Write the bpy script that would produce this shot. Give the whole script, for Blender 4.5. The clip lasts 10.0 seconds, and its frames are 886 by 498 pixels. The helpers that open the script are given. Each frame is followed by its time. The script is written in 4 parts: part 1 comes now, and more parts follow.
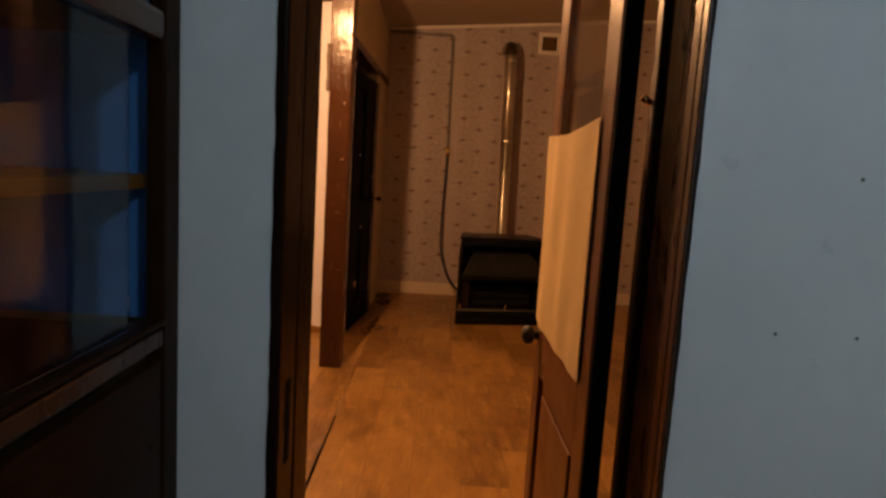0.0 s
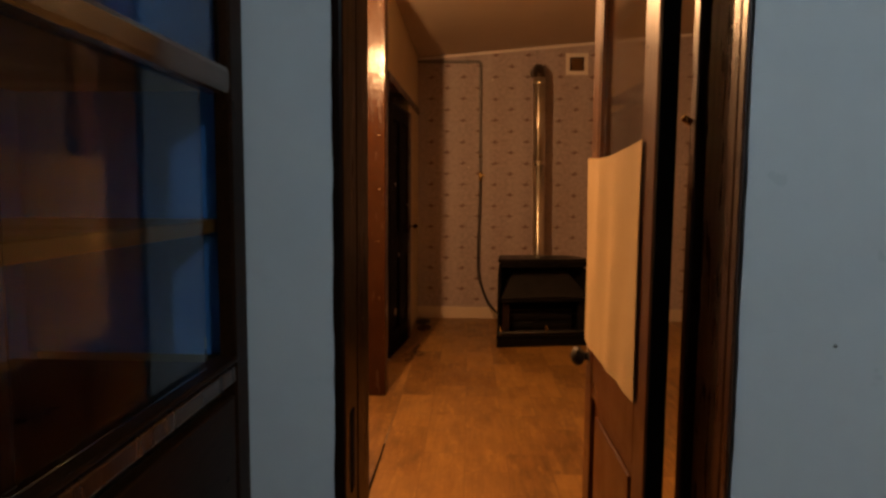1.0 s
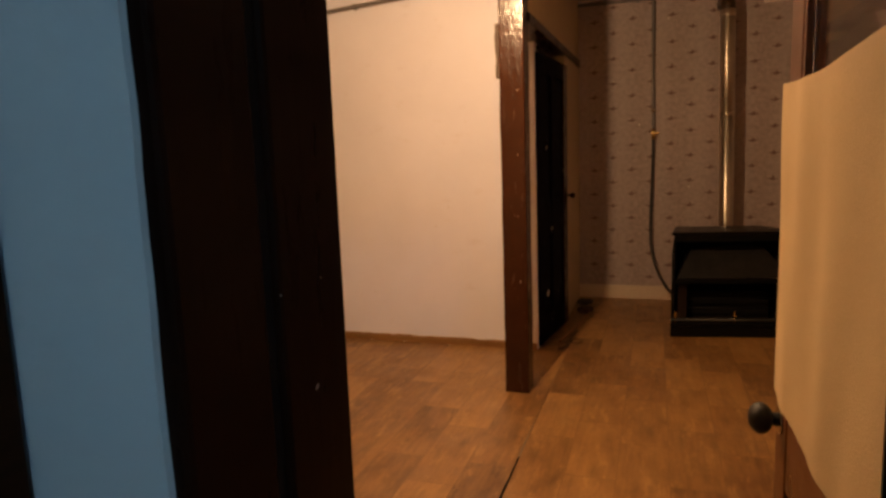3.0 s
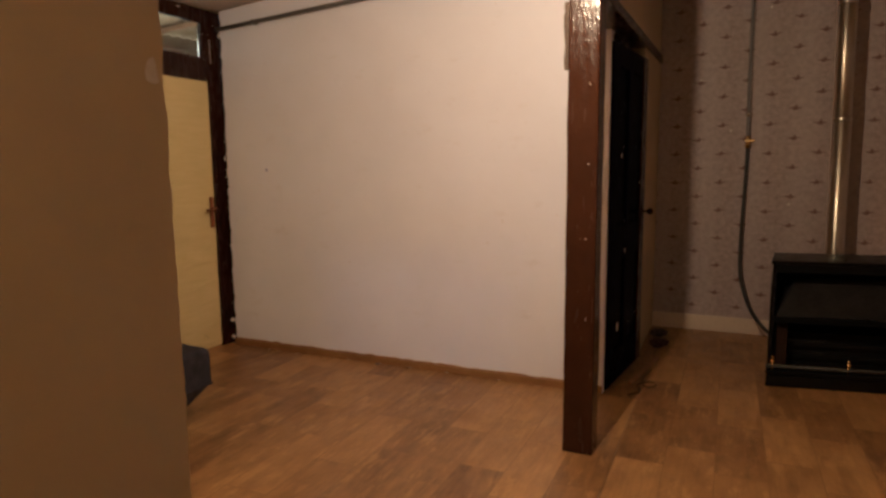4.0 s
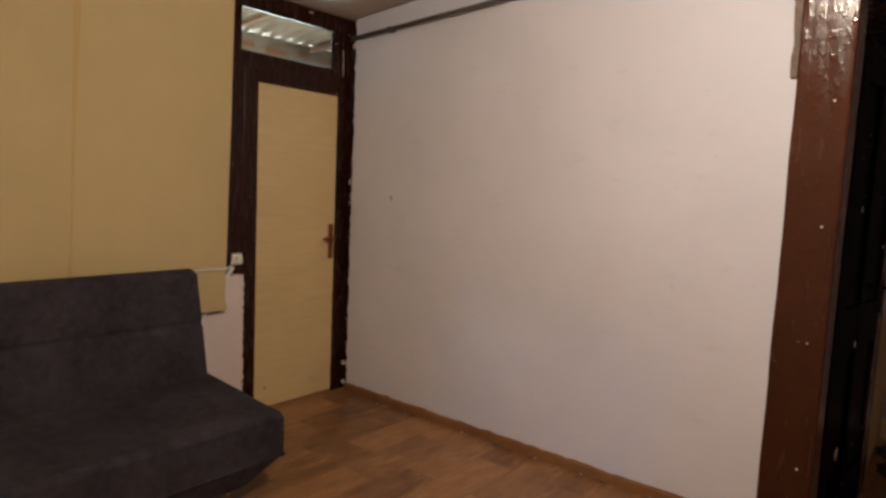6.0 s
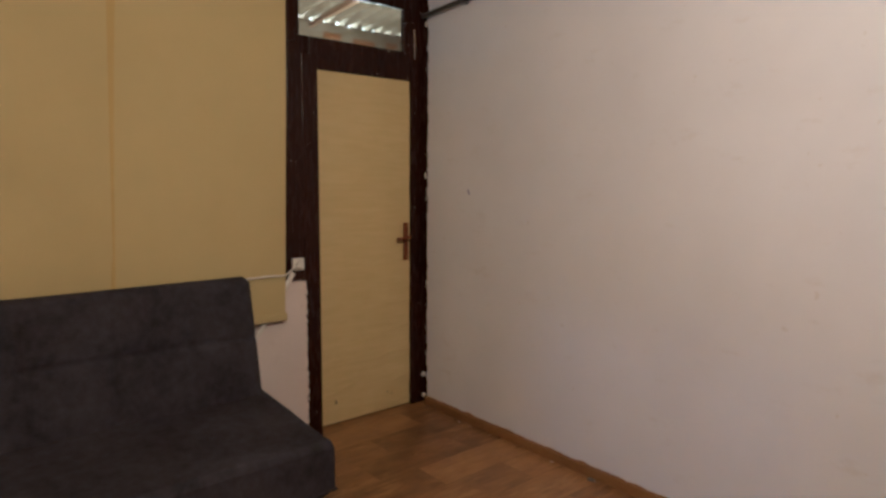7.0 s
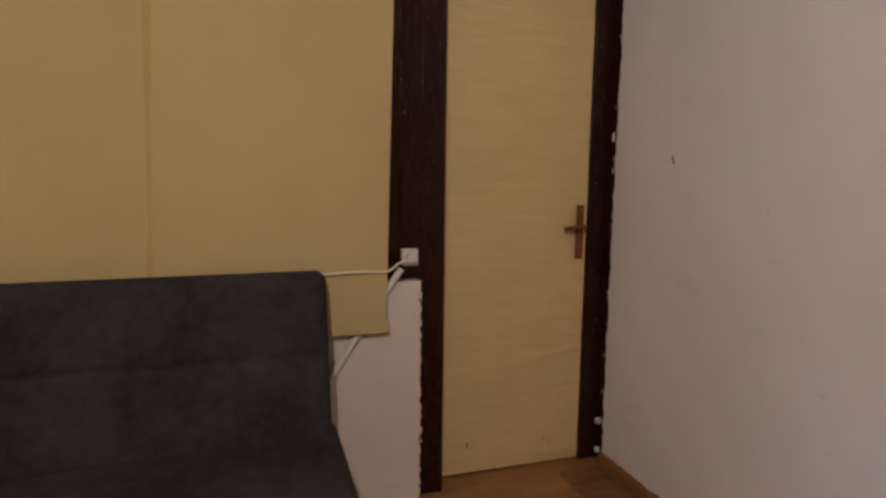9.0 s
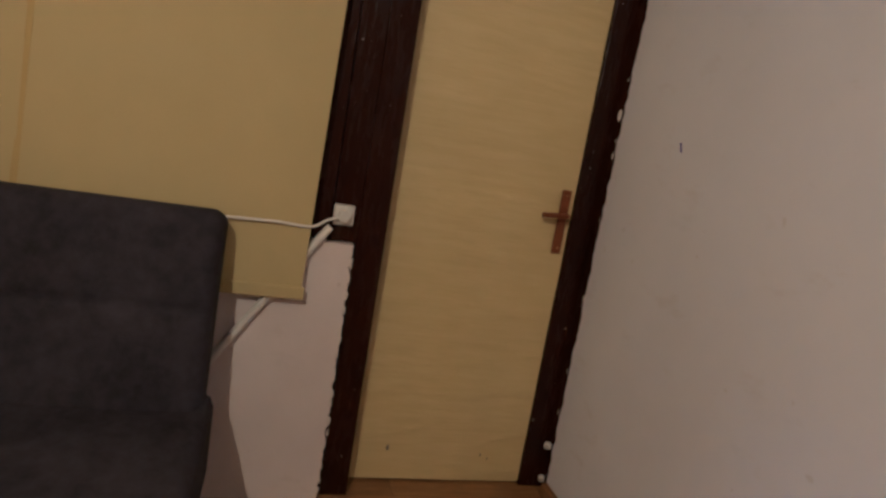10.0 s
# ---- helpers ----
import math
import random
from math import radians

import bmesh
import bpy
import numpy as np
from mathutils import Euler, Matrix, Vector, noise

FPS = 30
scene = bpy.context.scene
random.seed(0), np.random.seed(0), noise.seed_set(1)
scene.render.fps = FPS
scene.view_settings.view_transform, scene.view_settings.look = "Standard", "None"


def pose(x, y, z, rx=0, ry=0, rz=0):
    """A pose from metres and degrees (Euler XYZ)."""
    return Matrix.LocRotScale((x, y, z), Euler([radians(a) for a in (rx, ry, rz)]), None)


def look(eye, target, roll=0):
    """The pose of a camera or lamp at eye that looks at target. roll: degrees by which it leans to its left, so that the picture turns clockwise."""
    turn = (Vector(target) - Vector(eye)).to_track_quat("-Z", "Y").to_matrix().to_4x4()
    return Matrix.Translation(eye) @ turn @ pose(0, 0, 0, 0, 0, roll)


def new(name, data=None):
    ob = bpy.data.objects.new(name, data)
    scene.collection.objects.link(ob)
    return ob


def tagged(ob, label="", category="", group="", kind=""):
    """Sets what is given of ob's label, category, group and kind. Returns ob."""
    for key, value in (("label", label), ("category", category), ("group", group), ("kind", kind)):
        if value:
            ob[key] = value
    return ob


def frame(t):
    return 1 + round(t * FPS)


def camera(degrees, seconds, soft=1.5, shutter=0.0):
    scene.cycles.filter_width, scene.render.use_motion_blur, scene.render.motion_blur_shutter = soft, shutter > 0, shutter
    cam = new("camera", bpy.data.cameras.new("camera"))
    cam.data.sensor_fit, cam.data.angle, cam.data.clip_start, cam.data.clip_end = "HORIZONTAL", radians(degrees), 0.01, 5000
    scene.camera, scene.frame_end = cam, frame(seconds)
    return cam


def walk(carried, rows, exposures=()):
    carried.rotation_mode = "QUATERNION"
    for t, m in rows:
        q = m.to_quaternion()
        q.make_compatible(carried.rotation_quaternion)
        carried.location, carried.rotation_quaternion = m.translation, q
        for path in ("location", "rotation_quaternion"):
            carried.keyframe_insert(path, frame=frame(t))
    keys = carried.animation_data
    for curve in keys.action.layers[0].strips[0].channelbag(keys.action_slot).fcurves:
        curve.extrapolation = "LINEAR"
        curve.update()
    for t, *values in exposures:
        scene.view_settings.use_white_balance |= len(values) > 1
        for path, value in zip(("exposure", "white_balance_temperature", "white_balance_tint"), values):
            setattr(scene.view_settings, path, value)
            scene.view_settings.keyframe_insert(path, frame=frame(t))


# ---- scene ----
cam = camera(70.15, 10.0, 2.85)
PATH = [
    (0, (1.979, 2.281, 1.348), (2.006, 4.265, 1.097), 3.50),
    (0.5, (1.918, 2.233, 1.367), (1.956, 4.222, 1.162), 2.96),
    (1, (1.948, 2.249, 1.359), (1.864, 4.239, 1.179), 0.43),
    (1.5, (2.055, 2.286, 1.351), (1.788, 4.259, 1.160), -1.93),
    (2, (2.123, 2.389, 1.337), (1.697, 4.331, 1.119), -3.53),
    (2.5, (2.131, 2.577, 1.340), (1.587, 4.485, 1.083), -2.97),
    (4, (1.936, 3.467, 1.370), (1.119, 5.273, 1.108), -0.56),
    (4.5, (1.939, 3.665, 1.386), (1.013, 5.423, 1.162), 0.08),
    (5, (1.891, 3.842, 1.483), (0.860, 5.540, 1.254), 0.80),
    (5.5, (1.748, 4.050, 1.437), (0.620, 5.690, 1.236), 2.15),
    (7, (1.483, 4.761, 1.430), (-0.034, 6.046, 1.204), 0.38),
    (7.5, (1.259, 5.008, 1.378), (-0.360, 6.161, 1.152), -1.40),
    (8, (1.067, 5.276, 1.356), (-0.720, 6.146, 1.132), -3.03),
    (8.5, (0.886, 5.468, 1.328), (-0.989, 6.127, 1.102), -2.56),
    (9, (0.788, 5.681, 1.339), (-1.096, 6.291, 1.059), 0.66),
    (9.5, (0.681, 5.908, 1.304), (-1.191, 6.533, 0.985), 5.72),
    (10, (0.488, 6.081, 1.250), (-1.415, 6.600, 0.919), 9.71),
]
EXPOSURES = [(0.0, 0.0, 7450, 20), (1.5, -0.02, 7300, 17), (2.5, -0.04, 6400, 9), (4.0, -0.1, 4350, -4), (4.5, -0.12, 4200, -3), (5.0, -0.125, 4150, -4), (5.5, -0.13, 3960, -5), (7.5, -0.17, 3730, -8), (9.0, -0.2, 3720, -7), (10.0, -0.22, 3720, -7)]
walk(cam, [(t, look(eye, target, roll)) for t, eye, target, roll in PATH], EXPOSURES)

# ---- light ----
world = bpy.data.worlds.new("world")
scene.world = world
world.use_nodes = True
sky = world.node_tree.nodes.new("ShaderNodeTexSky")
sky.sky_type, sky.sun_disc, sky.sun_elevation, sky.sun_rotation = "NISHITA", False, radians(12), radians(200)
world.node_tree.links.new(sky.outputs[0], world.node_tree.nodes["Background"].inputs[0])
world.node_tree.nodes["Background"].inputs[1].default_value = 0.012


def lamp(name, kind, place, watts, colour, size=0.1, target=None):
    data = bpy.data.lights.new(name, kind)
    data.energy, data.color = watts, colour
    if kind == "AREA":
        data.size = size
    else:
        data.shadow_soft_size = size
    ob = new(name, data)
    ob.matrix_world = look(place, target) if target else pose(*place)
    return ob


# the bare bulb that hangs under the hall's ceiling, above the view
lamp("hall_bulb", "POINT", (1.297, 5.33, 2.37), 152, (1.0, 0.545, 0.245), 0.018)
# the cool lamp under the blue room's ceiling, behind the walker
lamp("blue_room_lamp", "POINT", (3.1, 1.42, 2.6), 39.0, (0.55, 0.83, 1.0), 0.10)
# added upward lamp, out of view, that brightens the porch roof's underside
lamp("added_porch_fill", "AREA", (-3.0, 7.6, 1.75), 70, (1.0, 0.70, 0.42), 0.5, (-3.0, 7.61, 3.0))

# ---- materials ----


class Nodes:
    """A small builder of node materials."""

    def __init__(self, name):
        self.mat = bpy.data.materials.new(name)
        self.mat.use_nodes = True
        self.tree = self.mat.node_tree
        self.bsdf = self.tree.nodes["Principled BSDF"]
        self.coord = self.tree.nodes.new("ShaderNodeTexCoord").outputs["Object"]

    def add(self, kind):
        return self.tree.nodes.new(kind)

    def link(self, a, b):
        self.tree.links.new(a, b)

    def put(self, socket, value):
        if hasattr(value, "is_output"):
            self.link(value, socket)
        elif hasattr(value, "__len__") and len(value) == 3 and socket.type == "RGBA":
            socket.default_value = (*value, 1)
        else:
            socket.default_value = value

    def math(self, op, a, b=0.0, clamp=False):
        n = self.add("ShaderNodeMath")
        n.operation, n.use_clamp = op, clamp
        self.put(n.inputs[0], a)
        self.put(n.inputs[1], b)
        return n.outputs[0]

    def scaled(self, x, y, z, turn=0.0):
        n = self.add("ShaderNodeMapping")
        n.inputs["Scale"].default_value = (x, y, z)
        n.inputs["Rotation"].default_value = (0, 0, turn)
        self.link(self.coord, n.inputs["Vector"])
        return n.outputs[0]

    def noise(self, scale, detail=4.0, rough=0.55, vector=None):
        n = self.add("ShaderNodeTexNoise")
        n.inputs["Scale"].default_value, n.inputs["Detail"].default_value, n.inputs["Roughness"].default_value = scale, detail, rough
        self.link(vector or self.coord, n.inputs["Vector"])
        return n.outputs["Fac"]

    def ramp(self, fac, low, high, a=0.0, b=1.0):
        n = self.add("ShaderNodeMapRange")
        for i, v in enumerate((fac, low, high, a, b)):
            self.put(n.inputs[i], v)
        return n.outputs[0]

    def mix(self, fac, a, b, blend="MIX"):
        n = self.add("ShaderNodeMix")
        n.data_type, n.blend_type = "RGBA", blend
        self.put(n.inputs[0], fac)
        self.put(n.inputs[6], a)
        self.put(n.inputs[7], b)
        return n.outputs[2]

    def xyz(self):
        n = self.add("ShaderNodeSeparateXYZ")
        self.link(self.coord, n.inputs[0])
        return n.outputs

    def bump(self, height, strength, distance=0.01):
        n = self.add("ShaderNodeBump")
        n.inputs["Strength"].default_value, n.inputs["Distance"].default_value = strength, distance
        self.link(height, n.inputs["Height"])
        self.link(n.outputs[0], self.bsdf.inputs["Normal"])

    def done(self, colour, rough=0.6, metal=0.0, sheen=0.0, coat=0.0, spec=0.5):
        self.bsdf.inputs["Specular IOR Level"].default_value = spec
        self.put(self.bsdf.inputs["Base Color"], colour)
        self.put(self.bsdf.inputs["Roughness"], rough)
        self.bsdf.inputs["Metallic"].default_value = metal
        self.bsdf.inputs["Sheen Weight"].default_value = sheen
        self.bsdf.inputs["Coat Weight"].default_value = coat
        return self.mat


def surface(name, light, dark, rough=0.6, big=2.5, fine=60.0, bump=0.15, metal=0.0, stretch=(1, 1, 1), sheen=0.0, spread=0.5, depth=0.004, coat=0.0, spec=0.5):
    """A plain surface with stains at a large scale, grain at a fine one, uneven gloss and a little relief."""
    n = Nodes(name)
    v = n.scaled(*stretch)
    stain, grain = n.noise(big, 5, 0.6), n.noise(fine, 4, 0.6, v)
    both = n.math("ADD", n.math("MULTIPLY", n.ramp(stain, 0.3, 0.7), 1 - spread), n.math("MULTIPLY", n.ramp(grain, 0.3, 0.7), spread), True)
    n.bump(grain, bump, depth)
    return n.done(n.mix(both, dark, light), n.ramp(n.noise(big * 3, 4), 0.3, 0.7, rough - 0.08, min(1, rough + 0.08)), metal, sheen, coat, spec)


def chipped_paint(name, light, dark, chip, rough, amount, stretch=(1, 1, 1), bump=0.25, spec=0.5, ripple=0.0):
    """Gloss paint on wood, with brush marks, runs and small chips down to the pale filler."""
    n = Nodes(name)
    brush = n.noise(40, 4, 0.6, n.scaled(*stretch))
    worn = n.noise(3, 5, 0.65)
    colour = n.mix(n.ramp(worn, 0.3, 0.75), dark, light)
    colour = n.mix(n.math("MULTIPLY", n.ramp(brush, 0.35, 0.7), 0.35), colour, dark)
    spots = n.noise(46, 2, 0.5)
    where = n.noise(2.3, 2, 0.5)
    mask = n.ramp(n.math("ADD", spots, n.math("MULTIPLY", where, 0.35)), amount, amount + 0.015)
    drips = n.math("MULTIPLY", n.ramp(n.noise(62, 2, 0.5, n.scaled(1, 1, 0.5)), 0.52, 0.72), ripple)
    n.bump(n.math("ADD", drips, n.math("SUBTRACT", n.math("ADD", brush, n.noise(9, 3)), mask)), bump, 0.006)
    return n.done(n.mix(mask, colour, chip), n.math("ADD", n.ramp(brush, 0.3, 0.7, rough - 0.06, rough + 0.1), n.math("MULTIPLY", mask, 0.35)), spec=spec)


def wall_paint(name, light, dark, scuff, trowel=0.35):
    """Emulsion on uneven plaster: broad trowel waves, roller grain, faint scuffs lower down and here and there."""
    n = Nodes(name)
    broad, grain = n.noise(1.4, 5, 0.6), n.noise(170, 3, 0.6)
    scuffs = n.ramp(n.noise(4.2, 6, 0.7, n.scaled(1, 1, 2.2)), 0.60, 0.74)
    spots = n.ramp(n.noise(22, 2, 0.5), 0.735, 0.76)
    colour = n.mix(n.ramp(broad, 0.3, 0.7), dark, light)
    colour = n.mix(n.math("MULTIPLY", scuffs, 0.28), colour, scuff)
    colour = n.mix(n.math("MULTIPLY", spots, 0.3), colour, scuff)
    waves = n.math("ADD", n.math("MULTIPLY", n.noise(5.5, 3, 0.5), 3.0), n.math("MULTIPLY", grain, 0.12))
    n.bump(waves, trowel, 0.006)
    return n.done(colour, n.ramp(broad, 0.3, 0.7, 0.55, 0.72))


def wallpaper(name):
    """Mauve-grey paper with staggered rows of small dark motifs and faint upright bands."""
    n = Nodes(name)
    x, _, z = n.xyz()
    n_shift = n.math("MULTIPLY", n.math("SUBTRACT", n.noise(7, 2), 0.5), 0.03)

    def motif(shift):
        u = n.math("SUBTRACT", n.math("FRACT", n.math("ADD", n.math("DIVIDE", x, 0.336), shift + 0.949)), 0.5)
        v = n.math("SUBTRACT", n.math("FRACT", n.math("ADD", n.math("DIVIDE", n.math("ADD", z, n_shift), 0.224), shift + 0.067)), 0.5)

        def blob(cx, cy, w, h):
            a = n.math("POWER", n.math("ABSOLUTE", n.math("DIVIDE", n.math("SUBTRACT", u, cx), w)), 2.0)
            b = n.math("POWER", n.math("ABSOLUTE", n.math("DIVIDE", n.math("SUBTRACT", v, cy), h)), 2.0)
            return n.math("SUBTRACT", 1.0, n.math("ADD", a, b), True)

        bar, sail, keel = n.math("MULTIPLY", blob(0, 0, 0.18, 0.034), 0.55), blob(0.012, 0.035, 0.03, 0.07), blob(0, -0.015, 0.075, 0.062)
        return n.math("MAXIMUM", n.math("MAXIMUM", bar, sail), keel)

    both = n.math("MAXIMUM", motif(0.0), motif(0.5))
    ragged = n.math("MULTIPLY", both, n.ramp(n.noise(90, 3), 0.3, 0.6, 0.6, 1.6))
    mask = n.ramp(ragged, 0.15, 0.5)
    band = n.math("SINE", n.math("MULTIPLY", x, 2 * math.pi / 0.336))
    mottled = n.mix(n.ramp(n.noise(26, 5, 0.7), 0.3, 0.7), (0.22, 0.170, 0.162), (0.41, 0.335, 0.32))
    mottled = n.mix(n.ramp(band, -1, 1, 0.0, 0.28), mottled, (0.45, 0.39, 0.39))
    mottled = n.mix(n.math("MULTIPLY", n.ramp(n.noise(1.1, 4), 0.45, 0.7), 0.3), mottled, (0.33, 0.25, 0.2))
    crease = n.math("ABSOLUTE", n.math("SUBTRACT", n.noise(6, 3, 0.55, n.scaled(1, 1, 1.6)), 0.5))
    n.bump(n.math("ADD", n.noise(60, 4), n.math("MULTIPLY", n.math("ADD", n.noise(3, 3), crease), 2.5)), 0.4, 0.005)
    return n.done(n.mix(n.math("MULTIPLY", mask, 0.8), mottled, (0.095, 0.034, 0.026)), 0.62)


def vinyl(name):
    """Printed parquet on sheet vinyl: boards with their own tone, grain along the boards, dull scuffed gloss."""
    n = Nodes(name)
    swap = n.add("ShaderNodeMapping")
    swap.inputs["Rotation"].default_value = (0, 0, radians(90))
    n.link(n.coord, swap.inputs["Vector"])
    brick = n.add("ShaderNodeTexBrick")
    brick.offset, brick.offset_frequency = 0.37, 2
    n.link(swap.outputs[0], brick.inputs["Vector"])
    for key, value in (("Scale", 1.0), ("Mortar Size", 0.0022), ("Mortar Smooth", 0.4), ("Bias", 0.0), ("Brick Width", 0.58), ("Row Height", 0.215)):
        brick.inputs[key].default_value = value
    n.put(brick.inputs["Color1"], (0.0, 0.0, 0.0))
    n.put(brick.inputs["Color2"], (1.0, 1.0, 1.0))
    n.put(brick.inputs["Mortar"], (0.25, 0.25, 0.25))
    tint = n.add("ShaderNodeSeparateColor")
    n.link(brick.outputs["Color"], tint.inputs[0])
    own = n.math("MULTIPLY", tint.outputs[0], 37.0)

    def along(x, y):
        """Coordinates stretched along the boards and shifted from board to board."""
        c = n.add("ShaderNodeCombineXYZ")
        px, py, _ = n.xyz()
        n.put(c.inputs[0], n.math("MULTIPLY", px, x))
        n.put(c.inputs[1], n.math("ADD", n.math("MULTIPLY", py, y), own))
        n.put(c.inputs[2], own)
        return c.outputs[0]

    grain = n.noise(4, 7, 0.7, along(8, 0.9))
    streak = n.noise(11, 5, 0.65, along(5, 0.32))
    knots = n.ramp(n.noise(3.4, 3, 0.6, along(2.2, 0.8)), 0.60, 0.75)
    cloud = n.noise(6, 5, 0.62, along(1.8, 0.8))
    tone = n.math("ADD", n.math("MULTIPLY", tint.outputs[0], 0.27), n.math("ADD", n.math("MULTIPLY", grain, 0.34), n.math("ADD", n.math("MULTIPLY", streak, 0.26), n.math("MULTIPLY", cloud, 0.55))))
    colour = n.mix(n.ramp(tone, 0.47, 0.93), (0.092, 0.040, 0.0115), (0.335, 0.180, 0.052))
    colour = n.mix(n.math("MULTIPLY", knots, 0.3), colour, (0.14, 0.06, 0.022))
    pale = n.ramp(n.noise(5, 5, 0.7, along(3.2, 0.8)), 0.54, 0.66)
    colour = n.mix(n.math("MULTIPLY", pale, 0.42), colour, (0.45, 0.265, 0.085))
    colour = n.mix(n.math("MULTIPLY", brick.outputs["Fac"], 0.22), colour, (0.07, 0.03, 0.009))
    ticks = n.ramp(n.noise(16, 4, 0.7, along(6, 0.5)), 0.60, 0.70)
    colour = n.mix(n.math("MULTIPLY", ticks, 0.2), colour, (0.50, 0.30, 0.10))
    dirt = n.ramp(n.noise(2.1, 6, 0.7), 0.55, 0.75)
    colour = n.mix(n.math("MULTIPLY", dirt, 0.25), colour, (0.14, 0.09, 0.06))
    n.bump(n.math("ADD", streak, n.math("MULTIPLY", n.noise(4, 3), 2.5)), 0.05, 0.004)
    return n.done(colour, n.ramp(n.noise(5, 5, 0.65), 0.3, 0.7, 0.34, 0.50))


def glass(name, tint=(1, 1, 1), rough=0.02, ior=1.45):
    n = Nodes(name)
    n.bsdf.inputs["Transmission Weight"].default_value = 1.0
    n.bsdf.inputs["IOR"].default_value = ior
    return n.done(tint, n.ramp(n.noise(3, 4), 0.3, 0.7, rough, rough + 0.04))


def brushed(name, light, dark):
    """Steel pipe polished round its girth, so that its gloss runs along it."""
    n = Nodes(name)
    way = n.add("ShaderNodeTangent")
    way.direction_type, way.axis = "RADIAL", "Z"
    n.link(way.outputs[0], n.bsdf.inputs["Tangent"])
    n.bsdf.inputs["Anisotropic"].default_value = 0.8
    n.bsdf.inputs["Anisotropic Rotation"].default_value = 0.25
    n.bump(n.noise(5, 3), 0.05, 0.004)
    return n.done(n.mix(n.ramp(n.noise(7, 5, 0.65), 0.3, 0.7), dark, light), n.ramp(n.noise(12, 4), 0.3, 0.7, 0.30, 0.42), 1.0)


WHITE = wall_paint("white_emulsion", (0.785, 0.785, 0.90), (0.725, 0.72, 0.82), (0.54, 0.49, 0.49))
DADO = wall_paint("rough_white_plaster", (0.74, 0.66, 0.63), (0.64, 0.56, 0.53), (0.45, 0.37, 0.33), 0.6)
BLUE = wall_paint("pale_blue_emulsion", (0.625, 0.645, 0.675), (0.55, 0.575, 0.605), (0.40, 0.45, 0.48))
DEEP_BLUE = wall_paint("blue_paint", (0.028, 0.17, 0.43), (0.022, 0.13, 0.34), (0.02, 0.08, 0.16))
TAN = wall_paint("tan_emulsion", (0.58, 0.465, 0.28), (0.49, 0.39, 0.23), (0.36, 0.275, 0.16))
CEILING = wall_paint("ceiling_paint", (0.55, 0.46, 0.36), (0.47, 0.385, 0.295), (0.36, 0.285, 0.21))
PAPER = wallpaper("patterned_wallpaper")
VINYL = vinyl("printed_vinyl")
POST = chipped_paint("red_brown_gloss", (0.043, 0.0132, 0.0042), (0.026, 0.0078, 0.0028), (0.55, 0.42, 0.32), 0.20, 0.955, (1, 1, 0.15), 0.2, 0.34, 0.75)
DARK = chipped_paint("dark_brown_gloss", (0.031, 0.0080, 0.0028), (0.016, 0.0042, 0.0017), (0.45, 0.38, 0.32), 0.24, 0.935, (1, 1, 0.15), 0.22, 0.2, 0.5)
NAVY = chipped_paint("dark_blue_gloss", (0.003, 0.004, 0.015), (0.002, 0.002, 0.006), (0.4, 0.35, 0.3), 0.2, 0.945, (1, 1, 0.15), spec=0.03)
VARNISH = surface("varnished_wood", (0.15, 0.052, 0.015), (0.065, 0.021, 0.007), 0.34, 3, 26, 0.12, stretch=(6, 6, 0.5), spec=0.35)
OAK = surface("honey_wood", (0.34, 0.16, 0.055), (0.20, 0.085, 0.028), 0.38, 3, 30, 0.1, stretch=(8, 0.6, 8))
SKIRT = surface("brown_skirting", (0.30, 0.158, 0.046), (0.17, 0.082, 0.024), 0.45, 3, 30, 0.15, stretch=(0.6, 8, 8))
CREAM = surface("cream_oilcloth", (0.67, 0.54, 0.25), (0.57, 0.45, 0.18), 0.5, 2, 9, 0.35, stretch=(0.5, 0.5, 4), depth=0.008)
BLIND = surface("cream_blind_cloth", (0.555, 0.455, 0.20), (0.475, 0.388, 0.165), 0.8, 1.6, 380, 0.2, spread=0.35)
BLIND_FOLD = surface("doubled_blind_cloth", (0.53, 0.395, 0.13), (0.46, 0.34, 0.11), 0.8, 1.6, 380, 0.2, spread=0.35)
CLOTH = surface("cream_cotton", (0.64, 0.49, 0.265), (0.55, 0.41, 0.215), 0.85, 3, 260, 0.25, spread=0.3)
VELVET = surface("charcoal_velour", (0.056, 0.050, 0.063), (0.0145, 0.0132, 0.0175), 0.9, 4, 24, 0.35, sheen=0.0, spec=0.12, spread=0.45)
CHROME = surface("chrome", (0.62, 0.60, 0.56), (0.5, 0.48, 0.45), 0.16, 3, 40, 0.03, 1.0)
FLUE = brushed("brushed_flue_steel", (0.84, 0.79, 0.68), (0.70, 0.65, 0.55))
IRON = surface("black_enamel", (0.007, 0.0068, 0.0065), (0.003, 0.003, 0.003), 0.34, 4, 60, 0.15, spec=0.1)
SOOT = surface("sooty_iron", (0.008, 0.007, 0.006), (0.003, 0.003, 0.003), 0.8, 6, 60, 0.3, spec=0.15)
BRASS = surface("brass", (0.70, 0.46, 0.16), (0.5, 0.31, 0.1), 0.25, 8, 60, 0.05, 1.0)
PIPE = surface("grey_painted_pipe", (0.17, 0.16, 0.155), (0.11, 0.10, 0.10), 0.45, 5, 60, 0.1)
RUBBER = surface("black_rubber", (0.02, 0.02, 0.02), (0.012, 0.012, 0.012), 0.55, 5, 80, 0.1)
FENDER = surface("dull_fender_steel", (0.06, 0.06, 0.055), (0.03, 0.03, 0.028), 0.5, 5, 60, 0.1, spec=0.3)
PLASTIC = surface("white_plastic", (0.76, 0.73, 0.68), (0.68, 0.65, 0.6), 0.4, 6, 60, 0.05)
